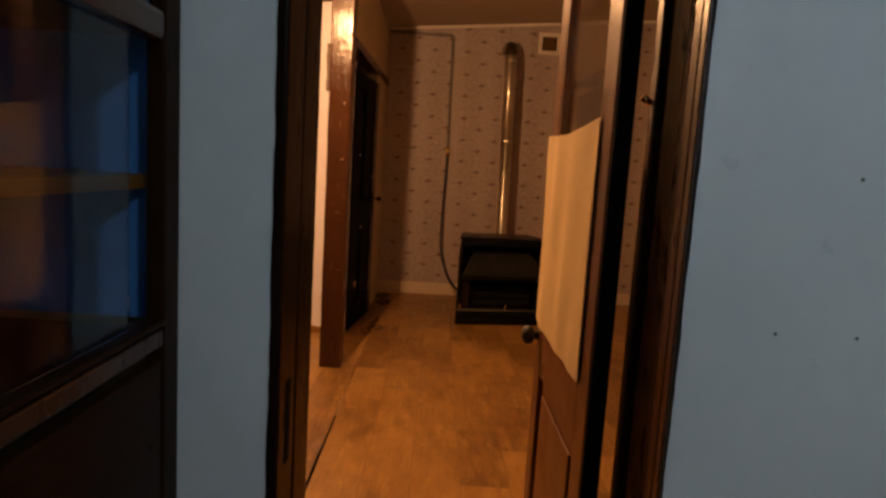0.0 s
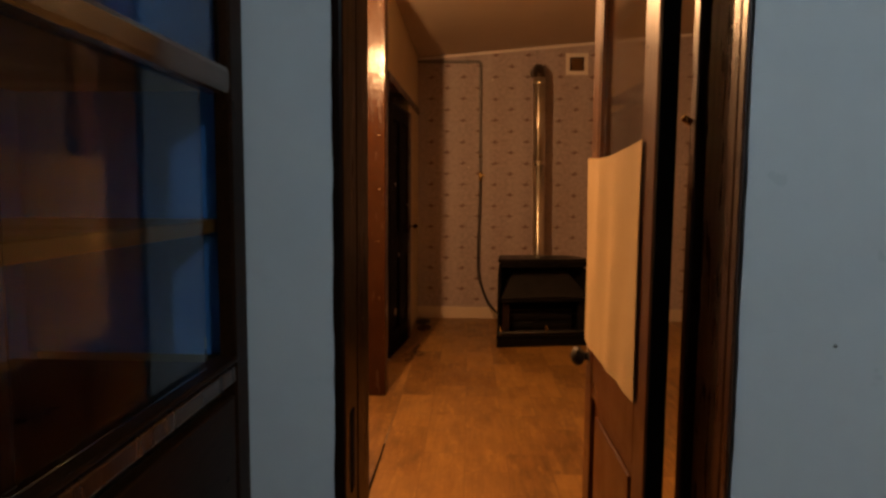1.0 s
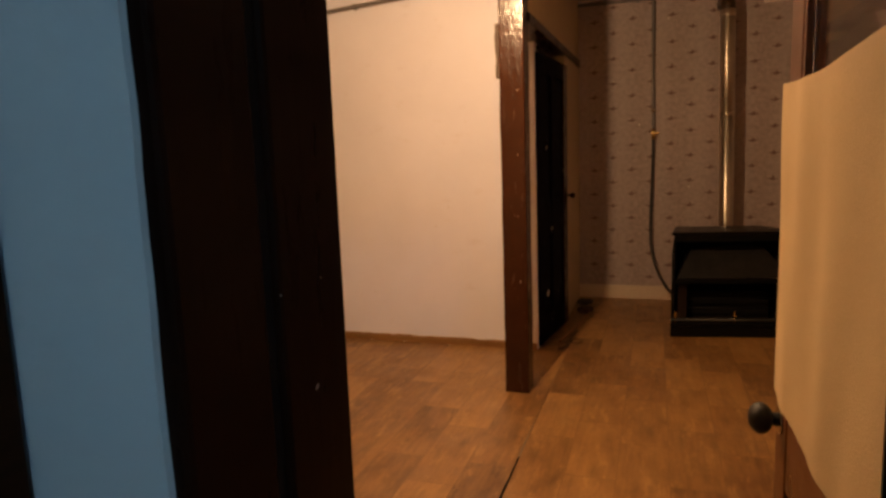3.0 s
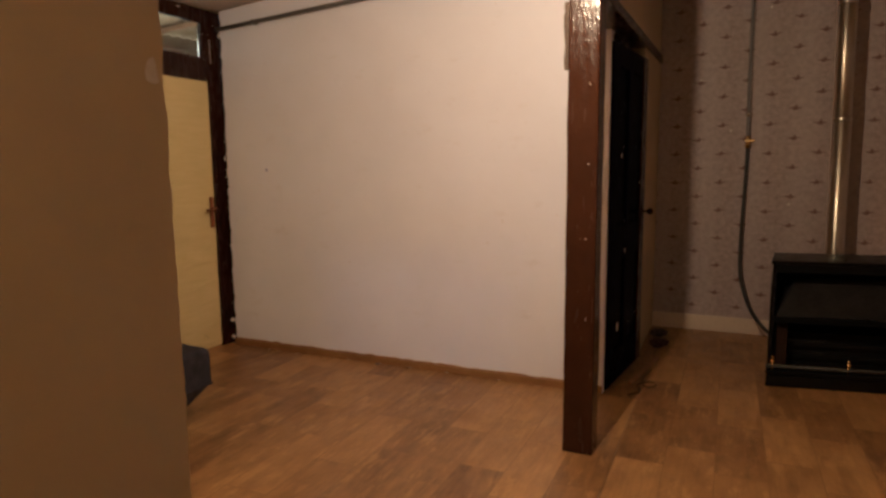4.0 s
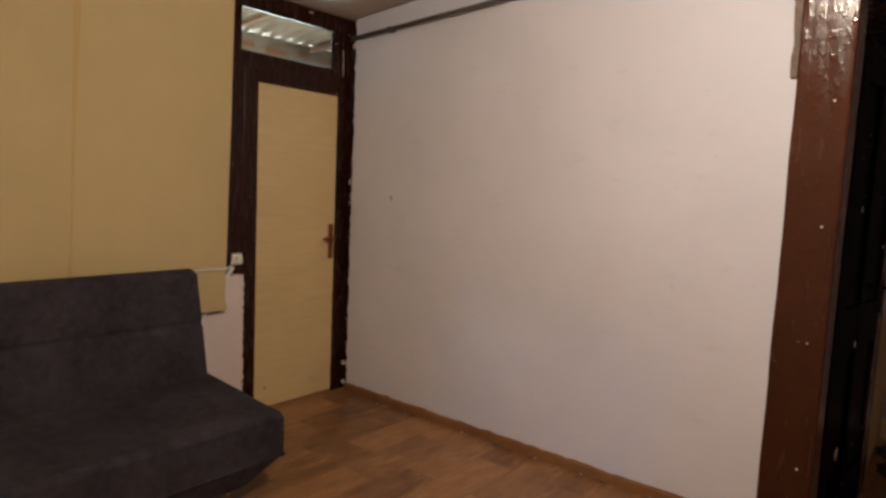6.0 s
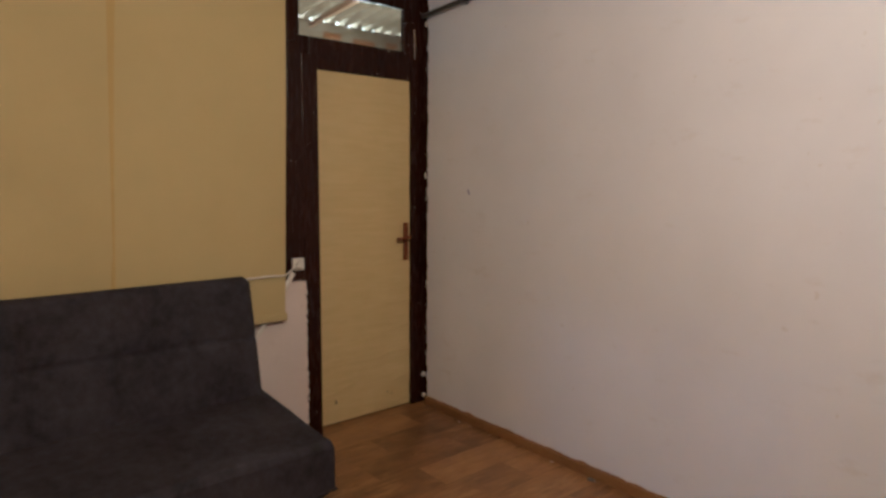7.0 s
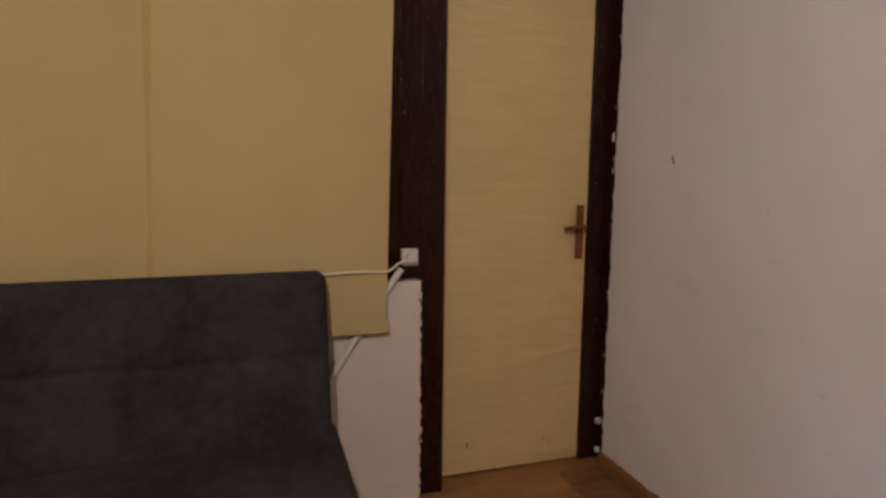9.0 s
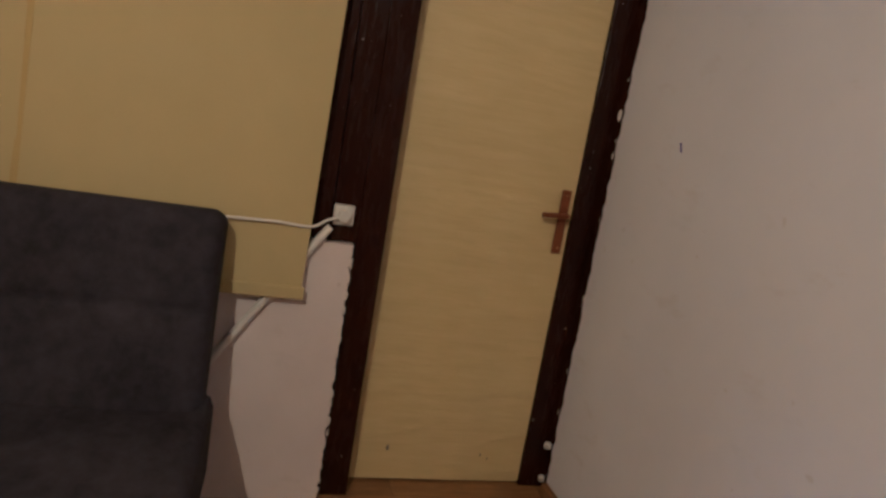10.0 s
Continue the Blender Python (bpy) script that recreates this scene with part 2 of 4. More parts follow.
BROWN_PLASTIC = surface("brown_handle", (0.20, 0.060, 0.011), (0.13, 0.036, 0.007), 0.45, 8, 60, 0.08, spec=0.3)
# near-black for shade in joint, rebates and vent; also grit and dark fittings
GAP = surface("shade_and_dark_parts", (0.006, 0.005, 0.0045), (0.003, 0.0025, 0.0025), 0.85, spec=0.1)
PLASTER_CHIP = surface("bare_plaster", (0.74, 0.69, 0.63), (0.58, 0.52, 0.46), 0.9, 20, 120, 0.6)
SHEET = surface("corrugated_steel", (0.50, 0.43, 0.30), (0.22, 0.15, 0.08), 0.38, 3, 40, 0.2, 0.35)
RAFTER = surface("raw_timber", (0.34, 0.21, 0.11), (0.16, 0.09, 0.045), 0.8, 3, 30, 0.3, stretch=(0.5, 6, 6))
RAG = surface("dark_red_cloth", (0.07, 0.025, 0.022), (0.025, 0.015, 0.015), 0.9, 9, 60, 0.4)
GRIME = surface("old_concrete", (0.24, 0.21, 0.18), (0.15, 0.13, 0.11), 0.9)
NAVY.node_tree.nodes["Principled BSDF"].inputs["IOR"].default_value = 1.12
# brown frame gloss darkened to carry the shade on the left jamb
DEEP = chipped_paint("shaded_brown_gloss", (0.017, 0.006, 0.003), (0.008, 0.003, 0.0018), (0.35, 0.28, 0.22), 0.3, 0.95, (1, 1, 0.15), 0.08, 0.05)
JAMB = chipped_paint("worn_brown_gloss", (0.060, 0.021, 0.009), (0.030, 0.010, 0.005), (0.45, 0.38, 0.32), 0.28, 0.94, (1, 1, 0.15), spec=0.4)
CABINET = surface("dark_cabinet_veneer", (0.030, 0.0105, 0.004), (0.012, 0.0045, 0.002), 0.34, 3, 26, 0.08, stretch=(6, 0.5, 6), spec=0.08)
CABINET.node_tree.nodes["Principled BSDF"].inputs["IOR"].default_value = 1.3
RAIL = surface("golden_varnish", (0.090, 0.034, 0.008), (0.040, 0.014, 0.004), 0.20, 3, 26, 0.08, stretch=(6, 0.5, 6), spec=0.75)
SHELF = surface("honey_shelf", (0.13, 0.056, 0.009), (0.08, 0.034, 0.005), 0.4, 3, 30, 0.1, stretch=(8, 0.6, 8))
PANE = glass("clear_glass")
CAB_GLASS = glass("cabinet_glass", (0.80, 0.83, 0.84), 0.02, 1.27)

# ---- mesh helpers ----


def box(bm, x0, x1, y0, y1, z0, z1):
    made = bmesh.ops.create_cube(bm, size=1, matrix=Matrix.LocRotScale(((x0 + x1) / 2, (y0 + y1) / 2, (z0 + z1) / 2), None, (abs(x1 - x0), abs(y1 - y0), abs(z1 - z0))))
    return made["verts"]


def boxed(*dims):
    bm = bmesh.new()
    box(bm, *dims)
    return bm


def rod(bm, a, b, r, sides=16, r2=None):
    a, b = Vector(a), Vector(b)
    turn = (b - a).to_track_quat("Z", "Y").to_matrix().to_4x4()
    made = bmesh.ops.create_cone(bm, cap_ends=True, segments=sides, radius1=r, radius2=r if r2 is None else r2, depth=(b - a).length, matrix=Matrix.Translation((a + b) / 2) @ turn)
    for f in {f for v in made["verts"] for f in v.link_faces}:
        f.smooth = len(f.verts) == 4
    return bm


def rodded(a, b, r, sides=16, r2=None):
    return rod(bmesh.new(), a, b, r, sides, r2)


def ball(bm, c, r, squash=(1, 1, 1)):
    made = bmesh.ops.create_uvsphere(bm, u_segments=16, v_segments=10, radius=r, matrix=Matrix.LocRotScale(c, None, squash))
    for f in {f for v in made["verts"] for f in v.link_faces}:
        f.smooth = True
    return bm


def tube(points, r, sides=10, steps=8):
    """A bent tube through the points, smoothed as a Catmull-Rom line."""
    pts = [Vector(p) for p in points]
    line = []
    for i in range(len(pts) - 1):
        p0, p1, p2, p3 = pts[max(i - 1, 0)], pts[i], pts[i + 1], pts[min(i + 2, len(pts) - 1)]
        for k in range(steps):
            t = k / steps
            line.append(0.5 * (2 * p1 + (p2 - p0) * t + (2 * p0 - 5 * p1 + 4 * p2 - p3) * t * t + (3 * p1 - p0 - 3 * p2 + p3) * t ** 3))
    line.append(pts[-1])
    bm, rings, side = bmesh.new(), [], None
    for i, p in enumerate(line):
        ahead = (line[min(i + 1, len(line) - 1)] - line[max(i - 1, 0)]).normalized()
        side = (side or (Vector((0, 0, 1)) if abs(ahead.z) < 0.9 else Vector((1, 0, 0)))).cross(ahead).cross(ahead).normalized() * -1
        up = ahead.cross(side)
        rings.append([bm.verts.new(p + r * (math.cos(a) * side + math.sin(a) * up)) for a in (2 * math.pi * k / sides for k in range(sides))])
    for a, b in zip(rings, rings[1:]):
        for k in range(sides):
            bm.faces.new((a[k], a[(k + 1) % sides], b[(k + 1) % sides], b[k])).smooth = True
    bm.faces.new(rings[0][::-1])
    bm.faces.new(rings[-1])
    bmesh.ops.recalc_face_normals(bm, faces=bm.faces)
    return bm


def prism(outline, axis, lo, hi):
    """A flat outline, given in the two other axes, pulled out along one axis."""
    bm = bmesh.new()
    order = {"x": lambda a, b, c: (c, a, b), "y": lambda a, b, c: (a, c, b), "z": lambda a, b, c: (a, b, c)}[axis]
    ends = [[bm.verts.new(order(a, b, c)) for a, b in outline] for c in (lo, hi)]
    bm.faces.new(ends[0])
    bm.faces.new(ends[1][::-1])
    n = len(outline)
    for i in range(n):
        bm.faces.new((ends[0][i], ends[1][i], ends[1][(i + 1) % n], ends[0][(i + 1) % n]))
    bmesh.ops.recalc_face_normals(bm, faces=bm.faces)
    return bm


def sheet(nu, nv, fn, thick):
    """A thin sheet with a front and a back: fn(u, v) gives the front's place, thick the way to the back."""
    bm, thick = bmesh.new(), Vector(thick)
    grid = [[[bm.verts.new(Vector(fn(i / nu, j / nv)) + k * thick) for j in range(nv + 1)] for i in range(nu + 1)] for k in (0, 1)]
    for k in (0, 1):
        g = grid[k]
        for i in range(nu):
            for j in range(nv):
                bm.faces.new((g[i][j], g[i + 1][j], g[i + 1][j + 1], g[i][j + 1])).smooth = True
    rim = [(i, 0) for i in range(nu)] + [(nu, j) for j in range(nv)] + [(i, nv) for i in range(nu, 0, -1)] + [(0, j) for j in range(nv, 0, -1)]
    for (a, b), (c, d) in zip(rim, rim[1:] + rim[:1]):
        f = bm.faces.new((grid[0][a][b], grid[1][a][b], grid[1][c][d], grid[0][c][d]))
        for e in f.edges:
            e.smooth = False
    bmesh.ops.recalc_face_normals(bm, faces=bm.faces)
    return bm


def mesh_of(name, bm, material):
    data = bpy.data.meshes.new(name)
    bm.to_mesh(data)
    bm.free()
    data.materials.append(material)
    return data


def part(name, bm, material, parent, label="", bevel=0.0):
    ob = new(name, mesh_of(name, bm, material))
    ob.parent = parent
    if bevel:
        m = ob.modifiers.new("bevel", "BEVEL")
        m.width, m.segments, m.limit_method = bevel, 2, "ANGLE"
    return tagged(ob, label)


def thing(name, label, category, place=(0, 0, 0), turn=0.0, group="", kind=""):
    ob = new(name)
    ob.empty_display_size = 0.1
    ob.matrix_world = pose(*place, 0, 0, turn)
    return tagged(ob, label, category, group, kind)


def single(name, bm, material, label, category, bevel=0.0, kind="", place=(0, 0, 0)):
    ob = part(name, bm, material, None, label, bevel)
    ob.location = place
    return tagged(ob, "", category, "", kind)


def built(name, bm, material, label, bevel=0.0):
    return single(name, bm, material, label, name.split("_")[0], bevel, "structure")


rng = random.Random(7)


def ragged(a, b, step, amount):
    """Values from a to b with a small sideways wander, for broken plaster edges."""
    n = max(2, int(abs(b - a) / step))
    return [(a + (b - a) * i / n, amount * (noise.noise((i * 0.37, a, b)) + 0.6 * noise.noise((i * 1.31, b, 3)))) for i in range(n + 1)]


def roof(x):
    """The height of the hall's sloping ceiling."""
    return 2.645 + 0.085 * x


# ---- setting ----
SIDE, NORTH, FAR, WEST = 1.385, 7.19, 9.0, -1.47

floor = built("floor", boxed(-2.0, 5.2, 0.0, 9.3, -0.15, -0.004), GRIME, "concrete floor under the vinyl")
# two lengths of vinyl that meet in an open, slightly curled joint


def right_vinyl(u, v):
    return (1.506 + 0.003 * max(0.0, min(1.0, (0.38 - v) / 0.1)) - 0.006 * max(0.0, min(1.0, (v - 0.38) / 0.1)) + 3.3 * u + (0.002 * noise.noise((v * 14, 1, 0)) if u == 0 else 0), 3.3 + 5.73 * v, 0.0)


def left_vinyl(u, v):
    y = 3.3 + 5.73 * v
    x = 1.497 + 0.003 * noise.noise((v * 11, 4, 0)) - 3.15 * (1 - u) ** 2.2
    lift = 0.011 * max(0.0, 1 - (1.50 - x) / 0.10) ** 2 * max(0.0, min(1.0, (5.5 - y) / 0.5)) if x > 1.40 else 0.0
    return (x, y, 0.001 + lift)


single("vinyl_flooring", sheet(2, 60, right_vinyl, (0, 0, -0.003)), VINYL, "brown parquet-print sheet vinyl with a scuffed surface", "flooring", kind="structure")
single("vinyl_flooring", sheet(40, 60, left_vinyl, (0, 0, -0.003)), VINYL, "brown parquet-print sheet vinyl with a curled open joint", "flooring", kind="structure")
single("vinyl_flooring", boxed(-0.5, 5.0, 0.1, 3.296, -0.003, 0.0), VINYL, "brown sheet vinyl in the blue room", "flooring", kind="structure")


# darkness of the open joint, put in as a near-black strip below it
single("trim", boxed(1.44, 1.56, 3.3, 5.55, -0.0038, -0.0032), GAP, "near-black strip for shade in the open joint of the vinyl", "joint", 0, "structure")


def slope_slab(x0, x1, y0, y1, t=0.12):
    return prism([(x0, roof(x0)), (x1, roof(x1)), (x1, roof(x1) + t), (x0, roof(x0) + t)], "y", y0, y1)


built("ceiling", slope_slab(-1.8, 4.9, 3.3, 9.2), CEILING, "sloping ceiling in yellowed cream paint")
built("ceiling", boxed(-0.6, 5.1, 0.0, 3.34, 2.7, 2.85), CEILING, "flat ceiling of the blue room")

# the white wall, its plaster broken along the edge beside the door frame
edge = [(-1.535 + d, z) for z, d in ragged(0.0, roof(-1.58) - 0.005, 0.016, 0.010)]
outline = edge + [(1.30, roof(1.30) - 0.004), (1.30, 0.0)]
built("wall_north", prism(outline, "y", NORTH, NORTH + 0.12), WHITE, "white painted wall with a broken plaster edge")
single("baseboard", boxed(-1.535, 1.295, NORTH - 0.018, NORTH - 0.0005, 0.0, 0.048), SKIRT, "brown wooden skirting strip", "baseboard", 0.004, "structure")
# ragged line of paint above the skirting
line = [(x, 0.049 + 0.004 + d) for x, d in ragged(-1.525, 1.28, 0.022, 0.008)]
single("trim", prism([(-1.525, 0.046)] + line + [(1.28, 0.046)], "y", NORTH - 0.006, NORTH - 0.0006), SKIRT, "uneven brown paint line above the skirting", "trim", 0, "structure")

# bulkhead over the passage beside the post, with its painted board
built("wall_bulkhead", prism([(6.47, 2.15), (FAR, 2.22), (FAR, roof(1.3)), (6.47, roof(1.3))], "x", 1.28, SIDE), TAN, "tan painted partition above the passage")
single("lintel", prism([(6.46, 2.10), (8.96, 2.165), (8.96, 2.225), (6.46, 2.152)], "x", 1.25, SIDE + 0.022), DARK, "dark brown painted board under the partition", "lintel", 0.004, "structure")
built("wall_side", boxed(1.26, SIDE + 0.004, 8.02, FAR, 0.0, 2.16), TAN, "tan painted wall beside the dark door")
built("wall_passage", boxed(0.95, 1.0, NORTH + 0.12, FAR, 0.0, roof(1.0)), TAN, "plain wall behind the dark door")
built("wall_far", boxed(0.9, 4.9, FAR, FAR + 0.15, 0.0, roof(4.9)), PAPER, "wall with mauve patterned wallpaper")
single("baseboard", boxed(SIDE + 0.006, 4.75, FAR - 0.02, FAR - 0.0005, 0.0, 0.125), surface("cream_skirting", (0.62, 0.52, 0.40), (0.5, 0.4, 0.3), 0.5), "cream painted skirting board", "baseboard", 0.004, "structure")
single("trim", prism([(SIDE + 0.006, roof(SIDE) - 0.03), (4.75, roof(4.75) - 0.03), (4.75, roof(4.75) - 0.006), (SIDE + 0.006, roof(SIDE) - 0.006)], "y", FAR - 0.012, FAR - 0.0005), PLASTER_CHIP, "pale edging strip under the ceiling", "trim", 0, "structure")
built("wall_east", boxed(4.75, 4.9, 3.5, FAR, 0.0, roof(4.9)), PAPER, "side wall of the hall")

# wall between the blue room and the hall, with the doorway
WALL_IN, WALL_OUT, LEFT, RIGHT = 3.215, 3.485, 1.712, 2.385
for nm, x0, x1, z0, z1 in (("wall_south", RIGHT, 4.75, 0.0, 3.0), ("wall_south", -1.6, LEFT, 0.0, 2.7), ("wall_south", LEFT, RIGHT, 2.08, 2.7)):
    built(nm, boxed(x0, x1, WALL_IN + 0.02, WALL_OUT, z0, z1), TAN, "wall between the two rooms, tan on the hall side")
lip = [(1.735 + d, z) for z, d in ragged(0.0, 2.7, 0.025, 0.002)]
built("wall_pier", prism([(1.592, 0.0)] + lip + [(1.592, 2.7)], "y", WALL_IN, WALL_IN + 0.02), BLUE, "narrow pale blue pier beside the doorway")
lip = [(2.361 + d, z) for z, d in ragged(0.0, 2.7, 0.025, 0.0018)]
built("wall_blue", prism(lip + [(5.0, 2.7), (5.0, 0.0)], "y", WALL_IN, WALL_IN + 0.02), BLUE, "pale blue painted wall with nail holes")
built("wall_back", boxed(-0.6, 5.0, -0.05, 0.1, 0.0, 2.7), BLUE, "rear wall of the blue room")
built("wall_right", boxed(5.0, 5.1, 0.1, 3.2, 0.0, 2.7), BLUE, "side wall of the blue room")
built("wall_left", boxed(-0.7, -0.55, 0.1, 3.2, 0.0, 2.7), BLUE, "far side wall of the blue room")
# stub wall inside the hall with a battered corner
corner = [(3.992 + d, z) for z, d in ragged(0.0, roof(1.3) - 0.004, 0.010, 0.0030)]
built("wall_stub", prism([(WALL_OUT, 0.0)] + corner + [(WALL_OUT, roof(1.3) - 0.004)], "x", 1.22, 1.363), TAN, "short tan wall with a battered plaster corner")
chips = thing("plaster_scar", "white bare plaster showing on a battered corner", "plaster", (1.363, 3.985, 0.0))
for z, s in ((1.472, 0.023), (1.353, 0.010), (1.287, 0.011), (1.254, 0.008), (1.10, 0.009), (0.95, 0.008)):
    bm = bmesh.new()
    ball(bm, (-0.003, -0.002 - 0.3 * s, z), s, (0.16, 0.75, 1.1))
    for v in bm.verts:
        v.co += Vector((0, 1, 1)) * 0.010 * noise.noise(v.co * 45)
    part("scar", bm, PLASTER_CHIP, chips)

# west side: dado wall under the window, closed upper wall behind the blinds
lip = [(6.325 + d, z) for z, d in ragged(0.0, 0.885, 0.014, 0.010)]
built("wall_west", prism([(3.485, 0.0)] + lip + [(3.485, 0.885)], "x", WEST - 0.12, WEST), DADO, "rough white plaster below the window")
built("wall_west", boxed(-1.75, WEST - 0.035, 3.485, 5.0, 0.89, roof(-1.5)), DADO, "white wall beside the window")


def window():
    w = thing("window_1", "dark brown wooden window hidden behind cream blinds", "window", (-1.5, 0, 0), kind="structure")
    part("window_frame", boxed(-0.08, 0.0, 5.0, 6.14, 0.89, 0.95), DARK, w, "", 0.004)
    part("window_frame", boxed(-0.08, 0.0, 5.0, 6.14, 2.36, 2.5), DARK, w, "", 0.004)
    part("window_frame", boxed(-0.08, 0.0, 5.0, 5.08, 0.951, 2.359), DARK, w, "", 0.004)
    part("window_post", boxed(-0.10, 0.012, 6.141, 6.2475, 0.89, 2.505), DARK, w, "chipped dark brown post", 0.005)
    part("window_post", boxed(-0.10, 0.0, 6.2515, 6.336, 0.89, 2.10), DARK, w, "chipped dark brown post", 0.002)
    part("window_post", boxed(-0.10, 0.0, 6.2515, 6.304, 2.101, 2.505), DARK, w, "", 0.004)
    # added boards that stop outdoor light leaking between the posts
    part("backing", boxed(-0.14, -0.101, 6.10, 6.42, 0.0, 2.16), DARK, w)
    part("backing", boxed(-0.14, -0.101, 6.10, 6.33, 2.161, 2.505), DARK, w)
    p = part("pane", boxed(-0.05, -0.045, 5.081, 6.139, 0.951, 2.359), PANE, w)
    p.visible_shadow = False
    return w


window()


def frame_1():
    d = thing("door_frame", "dark brown door frame with chipped gloss paint", "door frame", (-1.60, 6.30, 0), kind="structure")
    part("stile", boxed(-0.06, 0.098, 0.037, 0.128, 0.0, 2.055), DARK, d, "", 0.002)
    part("stile", boxed(-0.06, 0.012, 0.030, 0.072, 2.165, 2.505), DARK, d, "", 0.004)
    part("stile", boxed(-0.06, 0.012, 0.804, 1.00, 0.0, 2.505), DARK, d, "", 0.005)
    part("rail", boxed(-0.06, 0.012, 0.129, 0.803, 2.0, 2.164), DARK, d, "", 0.004)
    part("rail", boxed(-0.06, 0.014, 0.037, 0.1285, 2.056, 2.164), DARK, d, "", 0.004)
    part("rail", boxed(-0.020, 0.012, 0.073, 0.803, 2.405, 2.505), DARK, d, "", 0.004)
    part("bead", boxed(-0.03, 0.008, 0.757, 0.803, 2.165, 2.404), DARK, d, "", 0.003)
    p = part("transom_pane", boxed(-0.025, -0.021, 0.073, 0.756, 2.165, 2.45), PANE, d, "clear glass pane above the door")
    p.visible_shadow = False
    part("paint_run", rodded((0.012, 0.832, 2.13), (0.012, 0.828, 2.30), 0.0024, 8), PLASTER_CHIP, d, "white paint smear")
    return d


frame_1()


def door_1():
    d = thing("door_1", "narrow closed door covered in wrinkled cream oilcloth", "door", (-1.60, 6.43, 0.0), kind="structure")

    def face(u, v):
        z = 0.012 + 1.986 * v
        low = 0.35 + 0.65 * max(0.0, min(1.0, (0.62 - v) / 0.2))
        fold = 1 - min(1.0, 9 * abs(noise.noise((u * 0.9, v * 13 - 0.35 * u, 2))))
        wave = 0.0024 * low * fold + 0.002 * noise.noise((u * 1.5, v * 22, 2)) + 0.004 * low * noise.noise((u * 1.2, v * 8, 5))
        return (wave, 0.672 * u, z)

    part("panel", sheet(40, 220, face, (-0.04, 0, 0)), CREAM, d)
    for y, z, h in ((0.14, 0.135, 0.012), (0.50, 0.12, 0.007), (0.53, 0.105, 0.006)):
        part("scuff", ball(bmesh.new(), (0.003, y, z), h, (0.25, 0.45, 1.0)), GRIME, d, "dark scuff mark low on the cloth")
    handle = part("handle", boxed(0.006, 0.016, 0.617, 0.652, 0.925, 1.155), BROWN_PLASTIC, d, "brown lever handle on a long plate", 0.004)
    part("lever", tube([(0.014, 0.636, 1.066), (0.05, 0.636, 1.066), (0.056, 0.614, 1.066), (0.054, 0.541, 1.06)], 0.009), BROWN_PLASTIC, handle)
    part("screw", rodded((0.016, 0.635, 0.945), (0.0185, 0.635, 0.945), 0.004, 8), BRASS, handle)
    part("screw", rodded((0.016, 0.635, 1.135), (0.0185, 0.635, 1.135), 0.004, 8), BRASS, handle)
    return d


door_1()

# porch beyond the glass over the door


def porch():
    r = thing("porch_roof", "corrugated steel porch roof on raw rafters", "roof", (-1.75, 6.0, 2.3))
    def tin(u, v):
        y = -1.6 + 7.0 * u
        wave = 0.055 * math.sin(y / 0.15 * 2 * math.pi + 1.3 * noise.noise((y * 1.7, 0, 0))) + 0.016 * noise.noise((y * 3.1, 2, v))
        return (-0.1 - 2.6 * v, y, 0.93 - 0.21 * v + wave)

    part("sheeting", sheet(700, 6, tin, (0, 0, -0.002)), SHEET, r)
    for y in (-1.1, 0.0, 0.85, 1.9, 3.0, 4.2):
        part("rafter", prism([(-0.1, 0.80), (-2.55, 0.60), (-2.55, 0.64), (-0.1, 0.86)], "y", y, y + 0.04), RAFTER, r)
    for x, z in ((-0.8, 0.80), (-1.6, 0.735)):
        part("batten", boxed(x, x + 0.05, -1.6, 5.4, z, z + 0.025), RAFTER, r)
    part("fascia", boxed(-2.64, -2.62, -1.6, 5.4, -0.20, 0.690), SHEET, r, "weathered tin fascia")
    for y0, y1, z0, z1 in ((2.1, 2.30, 0.53, 0.59), (2.45, 2.72, 0.50, 0.57), (2.88, 3.02, 0.53, 0.59), (3.2, 3.52, 0.46, 0.54)):
        part("plank", boxed(-2.618, -2.60, y0, y1, z0, z1), OAK, r, "orange-brown offcut of board", 0.003)
    part("brace", rodded((-2.2, 1.9, 0.34), (-2.57, 3.6, 0.52), 0.016, 8), PLASTIC, r, "pale diagonal rail")
    return r


porch()
built("wall_porch", boxed(-4.5, -4.4, 3.0, 11.6, 0.0, 2.45), GRIME, "rough wall across the porch")
built("wall_porch", boxed(-4.4, -1.65, 11.5, 11.6, 0.0, 2.9), GRIME, "rough end wall of the porch")
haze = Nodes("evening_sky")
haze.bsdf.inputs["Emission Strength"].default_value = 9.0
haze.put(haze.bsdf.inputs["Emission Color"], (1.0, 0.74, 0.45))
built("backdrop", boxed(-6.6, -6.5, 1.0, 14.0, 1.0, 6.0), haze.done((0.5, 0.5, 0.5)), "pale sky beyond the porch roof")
built("ground", boxed(-4.5, -1.8, 3.0, 11.6, -0.2, -0.05), GRIME, "concrete ground of the porch")

# ---- the post and passage ----


